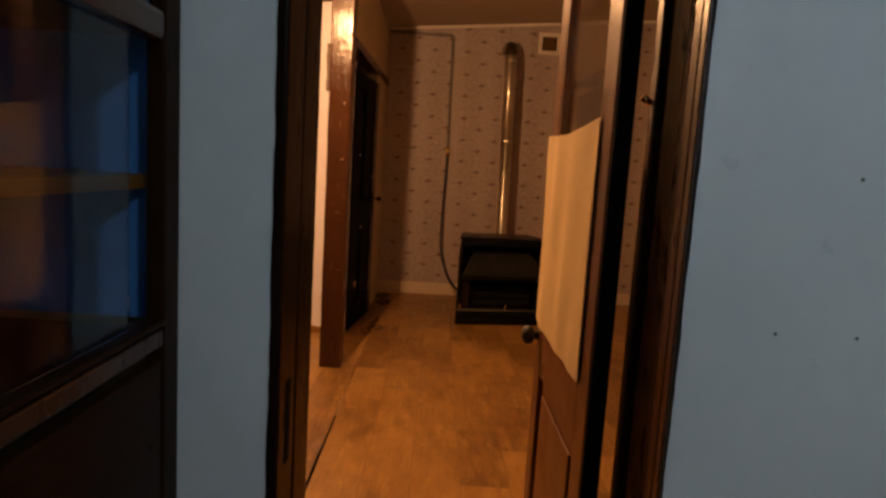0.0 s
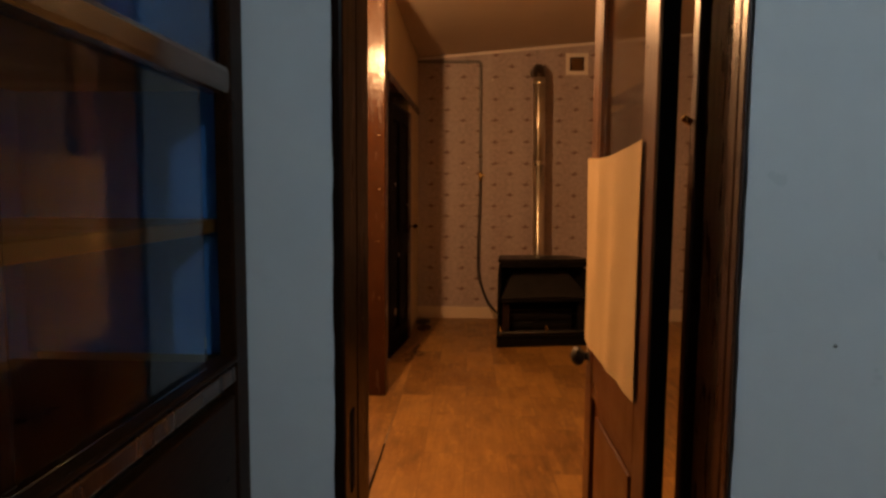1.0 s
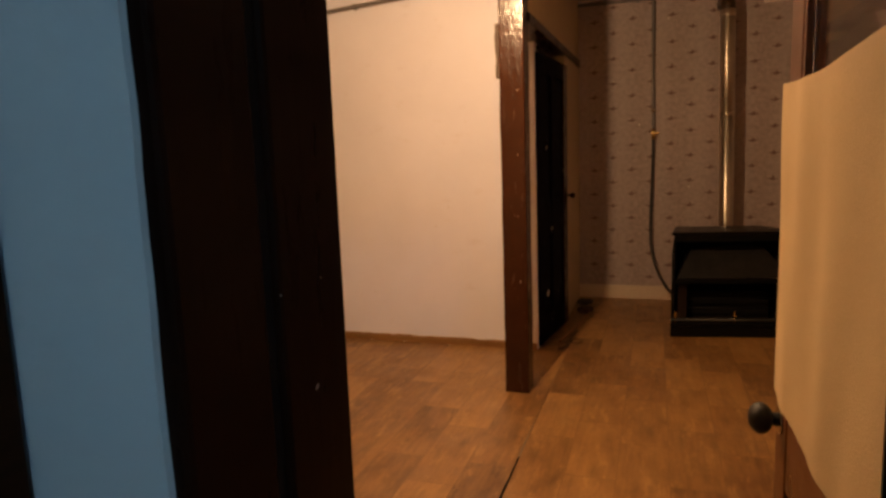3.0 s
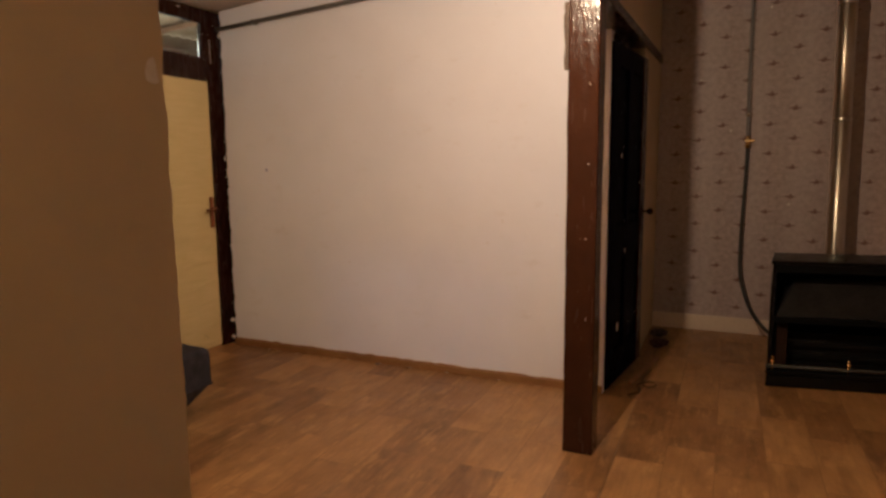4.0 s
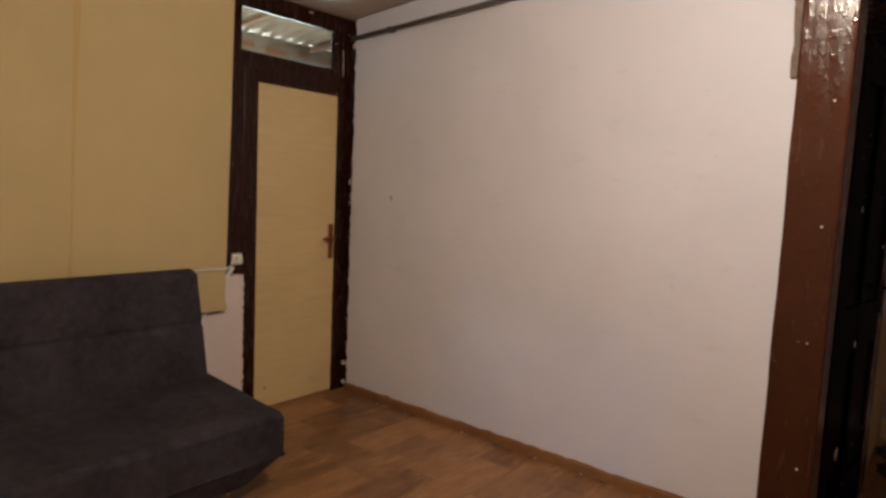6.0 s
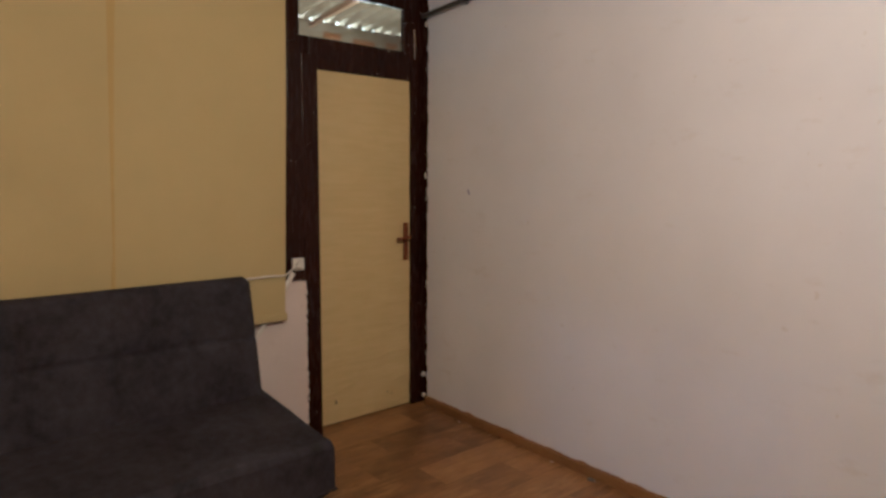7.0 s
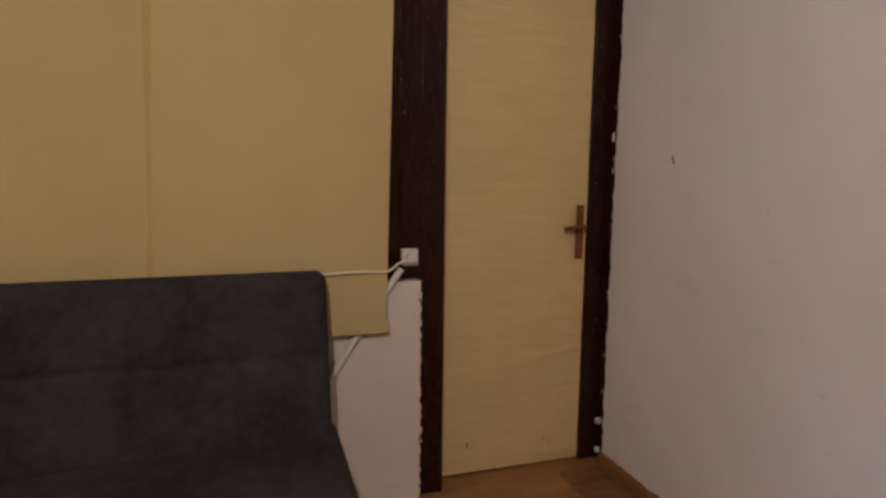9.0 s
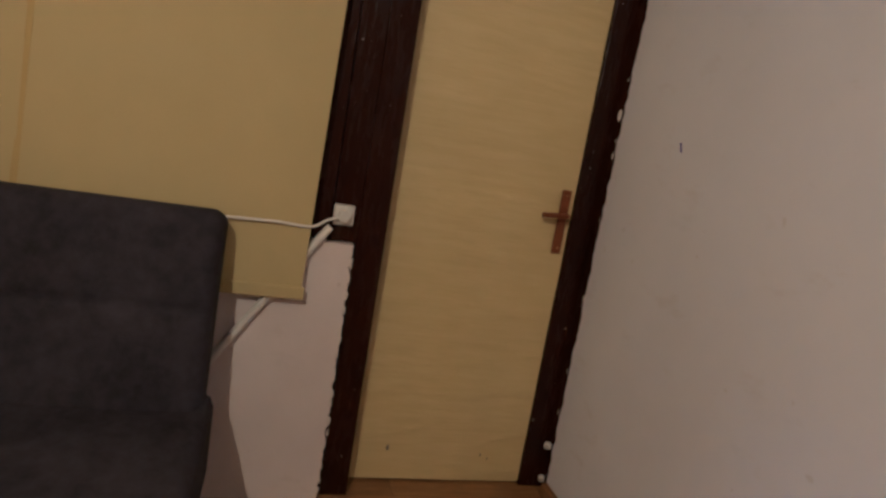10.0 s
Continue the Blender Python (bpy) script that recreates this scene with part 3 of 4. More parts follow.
def post():
    p = thing("post", "chipped red-brown gloss painted wooden post standing on the vinyl", "post", (1.33, 6.40, 0))
    bm = bmesh.new()
    box(bm, -0.07, 0.07, -0.07, 0.07, 0.0, roof(1.33) - 0.008)
    bmesh.ops.subdivide_edges(bm, edges=[e for e in bm.edges if abs(e.verts[0].co.z - e.verts[1].co.z) > 1], cuts=60)
    for v in bm.verts:
        v.co += Vector((noise.noise(v.co * 7), noise.noise(v.co * 7 + Vector((9, 0, 0))), 0)) * 0.0025
    part("shaft", bm, POST, p, "", 0.006)
    strip = [(-0.089 + d, z) for z, d in ragged(1.79, 2.08, 0.02, 0.010)]
    part("splinter", prism(strip + [(-0.0706, 2.08), (-0.0706, 1.79)], "y", -0.066, -0.04), surface("torn_wood", (0.11, 0.08, 0.06), (0.02, 0.013, 0.009), 0.85, 14, 60, 0.5), p, "torn grey-brown strip of wood")
    for z, y in ((0.66, -0.071), (1.37, -0.071), (1.72, -0.071)):
        part("nail", rodded((0.03, y + 0.004, z), (0.03, y - 0.002, z), 0.0032, 8), PLASTER_CHIP, p)
    return p


post()


def dark_door():
    ang = -7.0
    d = thing("door_2", "dark blue-brown panelled door with chipped paint, ajar", "door", (1.315, 7.215, 0.0), ang, kind="structure")
    part("panel", boxed(-0.04, -0.012, 0.02, 0.77, 0.03, 2.04), NAVY, d)
    for y0, y1 in ((0.0, 0.11), (0.34, 0.42), (0.68, 0.79)):
        part("stile", boxed(-0.045, 0.0, y0, y1, 0.015, 2.06), NAVY if y0 < 0.6 else DARK, d, "", 0.002)
    for z0, z1 in ((0.015, 0.22), (0.80, 1.0), (1.93, 2.06)):
        for y0, y1 in ((0.111, 0.339), (0.421, 0.679)):
            part("rail", boxed(-0.044, -0.001, y0, y1, z0, z1), NAVY, d, "", 0.002)
    h = part("lock_plate", boxed(0.0, 0.006, 0.70, 0.74, 0.93, 1.09), DARK, d, "dark lock plate", 0.002)
    part("knob", ball(rodded((0.006, 0.72, 1.05), (0.05, 0.72, 1.05), 0.008, 10), (0.055, 0.72, 1.05), 0.022), DARK, h)
    part("keyhole_cover", boxed(0.0062, 0.010, 0.712, 0.728, 0.94, 0.99), CHROME, h)
    for y, z, s in ((0.2, 1.42, 0.010), (0.32, 0.83, 0.012), (0.2, 0.36, 0.02), (0.21, 0.37, 0.015)):
        part("chip", ball(bmesh.new(), (0.0, y, z), s, (0.15, 1, 1.4)), PLASTER_CHIP, d, "pale chip in the paint")
    return d


dark_door()
jamb = thing("door_frame", "dark brown frame of the ajar door", "door frame", (1.27, 7.2, 0), kind="structure")
part("stile", boxed(-0.02, 0.026, -0.018, 0.012, 0.0, 2.10), WHITE, jamb, "white painted edge", 0.004)
part("stile", boxed(-0.05, 0.05, 0.79, 0.815, 0.0, 2.10), DARK, jamb, "", 0.004)
part("rail", boxed(-0.1, 0.06, 0.061, 0.789, 2.075, 2.102), DARK, jamb, "", 0.004)
single("threshold", boxed(-0.012, 0.012, -0.32, 0.32, 0.0, 0.012), OAK, "loose strip of pale wood lying by the dark door", "strip", 0.002, place=(1.475, 7.72, 0.002)).rotation_euler = (0, 0, radians(-9))


single("loose_wire", tube([(1.44, 7.22, 0.004), (1.50, 7.30, 0.004), (1.47, 7.42, 0.004), (1.54, 7.50, 0.004), (1.58, 7.44, 0.004), (1.52, 7.38, 0.010), (1.49, 7.55, 0.004), (1.52, 7.75, 0.004)], 0.003, 6), RUBBER, "thin black loose wire on the floor by the door", "wire")


def rag():
    bm = bmesh.new()
    bmesh.ops.create_icosphere(bm, subdivisions=4, radius=1)
    for v in bm.verts:
        n = noise.fractal(v.co * 2.1, 1.0, 2.0, 4)
        v.co = Vector((v.co.x * 0.06, v.co.y * 0.11, max(0, v.co.z * 0.018 + 0.009))) * (1 + 0.45 * n)
        v.co.z = max(0.0, v.co.z)
    for f in bm.faces:
        f.smooth = True
    return bm


single("rag", rag(), RAG, "crumpled dark red rag on the floor in the corner", "rag", place=(1.50, 8.42, 0.001))
single("rag", rag(), RUBBER, "crumpled black rag on the floor in the corner", "rag", place=(1.47, 8.72, 0.001))

# ---- pipes ----


def wall_pipe():
    p = thing("gas_pipe", "grey painted gas pipe with brass tap and black hose", "pipe", (0, 0, 0))
    part("run", rodded((-1.54, NORTH - 0.035, 2.372), (1.32, NORTH - 0.035, 2.556), 0.014), PIPE, p)
    part("run", tube([(1.36, FAR - 0.035, 2.71), (1.7, FAR - 0.035, 2.71), (1.98, FAR - 0.035, 2.71), (2.035, FAR - 0.035, 2.70), (2.045, FAR - 0.035, 2.64), (2.045, FAR - 0.035, 2.2), (2.055, FAR - 0.035, 1.56)], 0.014), PIPE, p)
    part("coupling", rodded((2.052, FAR - 0.035, 1.72), (2.053, FAR - 0.035, 1.755), 0.021), CHROME, p, "pale steel coupling")
    tap = part("tap", rodded((2.055, FAR - 0.035, 1.48), (2.055, FAR - 0.035, 1.575), 0.019), BRASS, p, "brass gas tap")
    part("lever", boxed(2.03, 2.10, FAR - 0.075, FAR - 0.06, 1.53, 1.545), BRASS, tap)
    part("hose", tube([(2.055, FAR - 0.035, 1.49), (2.05, FAR - 0.04, 1.15), (2.04, FAR - 0.06, 0.75), (2.05, FAR - 0.1, 0.48), (2.12, FAR - 0.25, 0.27), (2.22, FAR - 0.45, 0.16), (2.32, FAR - 0.6, 0.12)], 0.013), RUBBER, p, "black rubber hose")
    for x in (1.62, 1.9):
        part("clip", boxed(x, x + 0.02, FAR - 0.052, FAR - 0.0006, 2.69, 2.73), PIPE, p)
    for x in (-1.2, 0.0, 1.0):
        z = 2.471 + 0.0643 * x
        part("clip", boxed(x, x + 0.02, NORTH - 0.0497, NORTH - 0.0006, z - 0.0148, z + 0.0148), PIPE, p)
    return p


wall_pipe()

# ---- stove ----


def stove():
    s = thing("stove", "black fireplace stove with sloped hood and brass fender knobs", "stove", (2.195, 7.705, 0.0), 9.5)
    W, D, H, TOE = 0.90, 0.50, 0.745, 0.13

    def toe(bm):
        """Draws the sides in towards the back."""
        for v in bm.verts:
            v.co.x += (W / 2 - v.co.x) / (W / 2) * TOE * max(0.0, v.co.y) / D
        return bm

    part("plinth", toe(boxed(0.0, W, 0.0, D, 0.0, 0.075)), IRON, s, "", 0.006)
    part("tray", toe(boxed(-0.006, W + 0.006, -0.012, D, 0.082, 0.105)), IRON, s, "", 0.005)
    part("plinth", toe(boxed(0.012, W - 0.012, 0.012, D, 0.074, 0.083)), SOOT, s)
    part("fender", rodded((0.0, 0.012, 0.128), (W, 0.012, 0.128), 0.011), FENDER, s, "dull steel fender rail")
    for x in (0.035, W / 2, W - 0.035):
        bm = rodded((x, 0.012, 0.10), (x, 0.012, 0.15), 0.008, 12)
        ball(bm, (x, 0.012, 0.158), 0.014)
        ball(bm, (x, 0.012, 0.182), 0.010)
        part("finial", bm, BRASS, s, "brass finial")
    slope = [(0.03, 0.106), (D, 0.106), (D, H), (D - 0.16, H), (0.05, 0.62)]
    part("side_panel", toe(prism(slope, "x", 0.0, 0.022)), IRON, s, "", 0.003)
    part("side_panel", toe(prism(slope, "x", W - 0.022, W)), IRON, s, "", 0.003)
    part("back_panel", toe(boxed(0.023, W - 0.023, D - 0.02, D, 0.106, H)), SOOT, s)
    part("top_plate", toe(boxed(-0.008, W + 0.008, 0.10, D + 0.01, H + 0.001, H + 0.022)), IRON, s, "", 0.006)
    part("front_band", toe(boxed(0.023, W - 0.023, 0.105, 0.125, H - 0.05, H)), IRON, s, "", 0.004)
    bm = bmesh.new()
    lo = [(0.05, 0.05, 0.43), (W - 0.05, 0.05, 0.43), (W - 0.13, D - 0.03, 0.43), (0.13, D - 0.03, 0.43)]
    hi = [(0.20, 0.24, 0.64), (W - 0.20, 0.24, 0.64), (W - 0.22, D - 0.03, 0.64), (0.22, D - 0.03, 0.64)]
    a, b = [bm.verts.new(p) for p in lo], [bm.verts.new(p) for p in hi]
    for i in range(4):
        bm.faces.new((a[i], a[(i + 1) % 4], b[(i + 1) % 4], b[i]))
    bm.faces.new(b)
    bm.faces.new(a[::-1])
    bmesh.ops.recalc_face_normals(bm, faces=bm.faces)
    part("hood", bm, surface("dusty_black_hood", (0.022, 0.020, 0.018), (0.004, 0.004, 0.004), 0.6, 9, 60, 0.3, spec=0.15), s, "dusty sloped hood", 0.006)
    part("hood_lip", boxed(0.04, W - 0.04, 0.035, 0.062, 0.395, 0.429), IRON, s, "", 0.004)
    part("jamb", boxed(0.07, 0.13, 0.09, 0.15, 0.106, 0.394), surface("rusty_iron", (0.022, 0.010, 0.005), (0.008, 0.005, 0.003), 0.7, 6, 50, 0.3, spec=0.12), s, "rust-brown upright")
    part("jamb", boxed(W - 0.13, W - 0.07, 0.09, 0.15, 0.106, 0.394), SOOT, s)
    part("grate_bar", rodded((0.131, 0.13, 0.265), (W - 0.131, 0.13, 0.265), 0.007), IRON, s)
    part("grate_bar", rodded((0.131, 0.13, 0.19), (W - 0.131, 0.13, 0.19), 0.006), IRON, s)
    part("firebox", boxed(0.16, W - 0.16, 0.2, D - 0.03, 0.106, 0.30), SOOT, s)
    return s


stove()


def flue():
    f = thing("stove_pipe", "polished steel stove pipe with an elbow into the wall", "stove pipe", (2.650, 8.72, 0.0))
    part("pipe", rodded((0.01, 0, 0.0), (-0.012, 0.0, 1.66), 0.058, 28), FLUE, f)
    part("pipe", rodded((-0.012, 0.0, 1.661), (-0.026, 0.0, 2.50), 0.058, 28), FLUE, f)
    part("joint", rodded((-0.0115, 0, 1.645), (-0.012, 0, 1.675), 0.0615, 28), FLUE, f, "swaged joint ring")
    part("joint", rodded((-0.0255, 0, 2.44), (-0.026, 0, 2.475), 0.0615, 28), FLUE, f, "swaged joint ring")
    part("elbow", tube([(-0.026, 0.0, 2.48), (-0.026, 0.01, 2.54), (-0.026, 0.05, 2.585), (-0.026, 0.12, 2.60), (-0.026, 0.279, 2.60)], 0.058, 24), surface("sooty_elbow", (0.16, 0.12, 0.08), (0.08, 0.06, 0.045), 0.35, 4, 30, 0.1, 0.9), f, "darkened steel elbow")
    part("collar", rodded((-0.026, 0.262, 2.60), (-0.026, 0.2795, 2.60), 0.064, 28), FENDER, f, "dark wall collar")
    return f


flue()


def vent():
    v = thing("wall_vent", "pale square wall vent with a dark opening", "vent", (3.04, FAR, 2.69))
    for n, d in (("frame", (-0.115, -0.075, -0.016, -0.0008, -0.11, 0.11)), ("frame", (0.075, 0.115, -0.016, -0.0008, -0.11, 0.11)), ("frame", (-0.0749, 0.0749, -0.016, -0.0008, 0.07, 0.11)), ("frame", (-0.0749, 0.0749, -0.016, -0.0008, -0.11, -0.07))):
        part(n, boxed(*d), PLASTER_CHIP, v, "", 0.003)
    # near-black sheet stands in for the shaded depth of the opening
    part("backing", boxed(-0.0748, 0.0748, -0.004, -0.0008, -0.0698, 0.0698), GAP, v)
    for k in range(5):
        part("slat", prism([(-0.012, -0.06 + 0.026 * k), (-0.006, -0.05 + 0.026 * k), (-0.005, -0.052 + 0.026 * k), (-0.011, -0.062 + 0.026 * k)], "x", -0.06, 0.06), SKIRT, v)
    return v


vent()
for x, z in ((2.17, 2.53), (1.70, 2.02), (1.93, 1.62), (2.36, 1.05)):
    single("wall_nail", rodded((0, 0.001, 0), (0, -0.006, 0), 0.007, 10), PLASTER_CHIP, "pale nail head in the wallpapered wall", "nail", 0.001, place=(x, FAR, z))

# ---- doorway and glazed door ----


def doorway():
    f = thing("door_frame", "deep dark brown door frame with chipped gloss paint", "door frame", (0, 0, 0), kind="structure")
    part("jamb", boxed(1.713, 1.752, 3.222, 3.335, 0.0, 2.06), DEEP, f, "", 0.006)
    # near-black strips put the recess shade into the rebates' colour
    part("jamb", boxed(1.713, 1.742, 3.336, 3.36, 0.0, 2.06), GAP, f, "rebate coloured near-black for its shade", 0.003)
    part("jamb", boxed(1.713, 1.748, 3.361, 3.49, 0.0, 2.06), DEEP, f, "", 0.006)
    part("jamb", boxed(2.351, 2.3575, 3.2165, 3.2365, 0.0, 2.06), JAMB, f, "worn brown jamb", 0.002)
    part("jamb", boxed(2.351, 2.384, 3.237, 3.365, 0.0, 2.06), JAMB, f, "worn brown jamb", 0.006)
    part("jamb", boxed(2.374, 2.384, 3.366, 3.435, 0.0, 2.06), GAP, f, "rebate coloured near-black for its shade", 0.003)
    part("jamb", boxed(2.358, 2.384, 3.436, 3.47, 0.0, 2.06), JAMB, f, "", 0.004)
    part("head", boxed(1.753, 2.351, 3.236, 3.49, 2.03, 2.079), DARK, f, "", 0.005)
    part("latch", rodded((2.356, 3.452, 1.49), (2.34, 3.452, 1.50), 0.007, 10), BRASS, f, "brass door catch")
    part("strike_plate", boxed(1.7522, 1.754, 3.27, 3.295, 0.85, 0.99), GAP, f)
    return f


doorway()


def glazed_door():
    d = thing("door_3", "open varnished glazed door with cream cloth over its glass", "door", (2.279, 3.408, 0.012), 0.0, kind="structure")
    L, T = 0.60, 0.038
    part("stile", boxed(0.0, T, 0.0, 0.085, 0.0, 2.0), VARNISH, d, "", 0.004)
    part("stile", boxed(0.0, T, L - 0.085, L, 0.0, 2.0), VARNISH, d, "", 0.004)
    for z0, z1 in ((0.0, 0.17), (0.80, 0.97), (1.88, 2.0)):
        part("rail", boxed(0.001, T - 0.001, 0.0851, L - 0.0851, z0, z1), VARNISH, d, "", 0.004)
    part("panel", boxed(0.012, T - 0.012, 0.086, L - 0.086, 0.171, 0.799), VARNISH, d)
    part("panel", boxed(0.004, 0.0119, 0.125, L - 0.125, 0.21, 0.76), VARNISH, d, "raised panel", 0.006)
    bead = bmesh.new()
    for dims in ((0.002, 0.012, 0.0852, 0.098, 0.98, 1.87), (0.002, 0.012, L - 0.098, L - 0.0852, 0.98, 1.87), (0.002, 0.012, 0.098, L - 0.098, 0.971, 0.984), (0.002, 0.012, 0.098, L - 0.098, 1.866, 1.879)):
        box(bead, *dims)
    part("bead", bead, VARNISH, d, "glazing bead")
    p = part("pane", boxed(0.0145, 0.0185, 0.0855, L - 0.0855, 0.9705, 1.8795), PANE, d, "clear glass pane")
    p.visible_shadow = False
    knob = rodded((-0.02, L - 0.04, 0.90), (0.0, L - 0.04, 0.90), 0.011, 14)
    ball(knob, (-0.03, L - 0.04, 0.90), 0.026, (0.75, 1, 1))
    k = part("knob", knob, RUBBER, d, "black turned knob")
    part("rose", rodded((-0.004, L - 0.04, 0.90), (0.0, L - 0.04, 0.90), 0.024, 20), CHROME, k)
    for z in (0.25, 1.72):
        part("hinge", rodded((T + 0.006, -0.006, z), (T + 0.006, -0.006, z + 0.09), 0.007, 10), BRASS, d, "brass hinge")
    part("edge_strip", boxed(0.003, T - 0.003, -0.006, -0.0003, 0.0, 2.0), GAP, d, "near-black strip on the door edge")

    def hung(u, v):
        y = 0.07 + 0.535 * u
        z = 0.935 + 0.507 * v
        z += -0.012 * math.sin(math.pi * u) * v * v + 0.008 * (1 - u) * v
        z += -0.02 * (1 - v) * u * (1 - u)
        x = -0.006 - 0.006 * noise.noise((u * 5, v * 1.6, 1)) - 0.0022 * math.sin(u * 17 + 2 * v) * (1 - 0.6 * v)
        return (min(x, -0.0025), y, z)

    part("cloth", sheet(44, 40, hung, (0.0015, 0, 0)), CLOTH, d, "cream cotton cloth hung over the glass")
    return d


glazed_door()

# ---- blue room ----


def nails():
    for x, z in ((2.505, 1.13), (2.63, 1.13), (2.605, 1.37)):
        n = single("nail_hole", rodded((0, 0.002, 0), (0, -0.0015, 0), 0.0032, 10), PIPE, "small dark nail hole in the blue wall", "nail hole", 0.001, place=(x, WALL_IN, z))


nails()


def cabinet():
    c = thing("display_cabinet", "brown wooden cabinet with sliding glass doors and blue inside", "cabinet", (1.599, 3.212, 0.0))
    part("end_panel", boxed(-0.34, -0.002, -0.022, -0.002, 1.106, 2.3), DEEP_BLUE, c, "blue painted inner end")
    part("back", boxed(-0.36, -0.341, -1.5, -0.002, 0.0, 2.3), DEEP_BLUE, c, "blue painted back")
    part("stile", boxed(-0.022, 0.004, -0.056, -0.003, 0.0, 2.3), CABINET, c, "dark brown upright", 0.004)
    part("stile", boxed(-0.022, 0.002, -1.5, -1.42, 0.0, 2.3), CABINET, c, "", 0.004)
    part("worktop", boxed(-0.34, -0.006, -1.5, -0.057, 1.067, 1.105), CABINET, c, "dark brown ledge", 0.004)
    part("edge_strip", boxed(-0.005, 0.004, -1.5, -0.058, 1.076, 1.100), JAMB, c, "golden-brown edge of the ledge", 0.003)
    part("top_rail", boxed(-0.03, 0.006, -1.419, -0.057, 1.494, 1.534), RAIL, c, "glossy brown rail", 0.009)
    part("bottom_rail", boxed(-0.03, 0.008, -1.419, -0.057, 1.106, 1.114), CABINET, c, "", 0.003)
    part("shelf", boxed(-0.339, -0.030, -1.419, -0.024, 1.296, 1.316), SHELF, c, "honey-brown shelf", 0.002)
    part("shelf", boxed(-0.339, -0.045, -1.419, -0.024, 1.505, 1.525), CABINET, c)
    part("glass_door", boxed(-0.014, -0.010, -0.56, -0.128, 1.115, 1.493), CAB_GLASS, c, "sliding glass pane")
    part("glass_door", boxed(-0.026, -0.022, -1.10, -0.48, 1.115, 1.493), CAB_GLASS, c, "sliding glass pane")
    part("glass_door", boxed(-0.014, -0.010, -1.41, -0.058, 1.535, 2.2), CAB_GLASS, c, "upper glass pane")
    for i, (y0, y1) in enumerate(((-0.46, -0.059), (-0.80, -0.465), (-1.14, -0.805), (-1.418, -1.145))):
        door = part("door", boxed(-0.018, 0.002, y0, y1, 0.09, 1.055), CABINET, c, "dark varnished lower door", 0.003)
        part("handle", boxed(0.0021, 0.012, y0 + 0.03, y0 + 0.045, 0.75, 0.87), CABINET, door)
    part("kick", boxed(-0.34, -0.02, -1.5, -0.003, 0.0, 0.085), CABINET, c)
    part("top", boxed(-0.36, 0.02, -1.5, -0.002, 2.301, 2.33), CABINET, c, "", 0.004)
    return c


cabinet()

# ---- blinds, socket, cables ----


def blinds():
    def cloth(y0, y1, x):
        def fn(u, v):
            y, z = y0 + (y1 - y0) * u, 0.712 + (2.420 - 0.712) * v
            curl = (0.006 + 0.012 * v) * max(0.0, (u - 0.88) / 0.12) ** 2 if y0 < 5 else 0.0
            return (x + curl + 0.011 * min(1.0, max(0.0, (6.1 - y) / 0.3)) * (0.5 + noise.noise((y * 2.6, z * 0.8, 0))) + 0.003 * noise.noise((y * 5, z * 2, 4)) + 0.002 * math.sin(9 * y + 1.5 * z), y + 0.04 * (v - 0.35), z)
        return fn

    for y0, y1, x in ((5.395, 6.195, -1.425), (4.45, 5.405, -1.4295)):
        b = thing("roller_blind", "cream fabric roller blind hanging almost to the sofa back", "blind", (0, 0, 0), group="blinds over the window")
        part("cloth", sheet(24, 50, cloth(y0, y1, x), (-0.0015, 0, 0)), BLIND, b)
        if y0 > 5:
            place = cloth(y0, y1, x)

            def fold(u, v):
                a, b, c = place(u * (0.024 + 0.046 * v * v), v)
                return (a + 0.002 + 0.002 * math.sin(math.pi * u), b, c)

            part("edge_fold", sheet(6, 50, fold, (-0.001, 0, 0)), BLIND_FOLD, b, "turned-in yellowish edge")
        part("hem", boxed(x - 0.006, x + 0.006, y0 + 0.004, y1 - 0.004, 0.705, 0.745), BLIND, b, "stitched hem with a bar", 0.004)
        part("roller", rodded((x + 0.006, y0 + 0.026, 2.425), (x + 0.006, y1 + 0.026, 2.425), 0.020), CLOTH, b)


blinds()


def socket():
    s = thing("power_socket", "white surface-mounted power socket on the brown frame", "socket", (-1.488, 6.282, 0.977))
    part("box", boxed(0.0, 0.024, -0.032, 0.032, -0.032, 0.032), PLASTIC, s, "", 0.005)
    part("ring", rodded((0.024, 0, 0), (0.028, 0, 0), 0.024, 24), PLASTIC, s)
    plug = rodded((0.028, 0, 0), (0.05, 0, 0), 0.018, 16)
    part("plug", plug, PLASTIC, s, "white plug")
    part("cable", tube([(0.045, -0.01, -0.004), (0.05, -0.05, -0.018), (0.066, -0.1, -0.042), (0.075, -0.2, -0.038), (0.075, -0.33, -0.042), (0.07, -0.45, -0.05), (0.06, -0.7, -0.07)], 0.0045), PLASTIC, s, "white flex")
    return s


socket()
single("cable_trunking", tube([(-1.455, 6.245, 0.938), (-1.453, 6.1, 0.725), (-1.453, 5.985, 0.55), (-1.453, 5.85, 0.345)], 0.0135), PLASTIC, "white plastic cable conduit running down the wall", "conduit")
low = thing("cable_stub", "pale cut cable ends beside the door", "cable", (-1.552, 7.176, 0.0))
part("stub", rodded((0, 0, 0.20), (0.012, -0.008, 0.19), 0.014, 12), PLASTIC, low)
part("stub", rodded((0, 0, 0.065), (0.014, -0.006, 0.055), 0.012, 12), PLASTIC, low)
for y, z, s in ((7.155, 1.44, 0.014), (7.16, 1.30, 0.008), (7.165, 0.78, 0.008), (7.155, 2.33, 0.012)):
    single("plaster_fleck", ball(bmesh.new(), (0, 0, 0), s, (0.4, 0.5, 1.5)), PLASTER_CHIP, "white plaster fleck on the door frame edge", "plaster", place=(-1.542, y + 0.025, z))
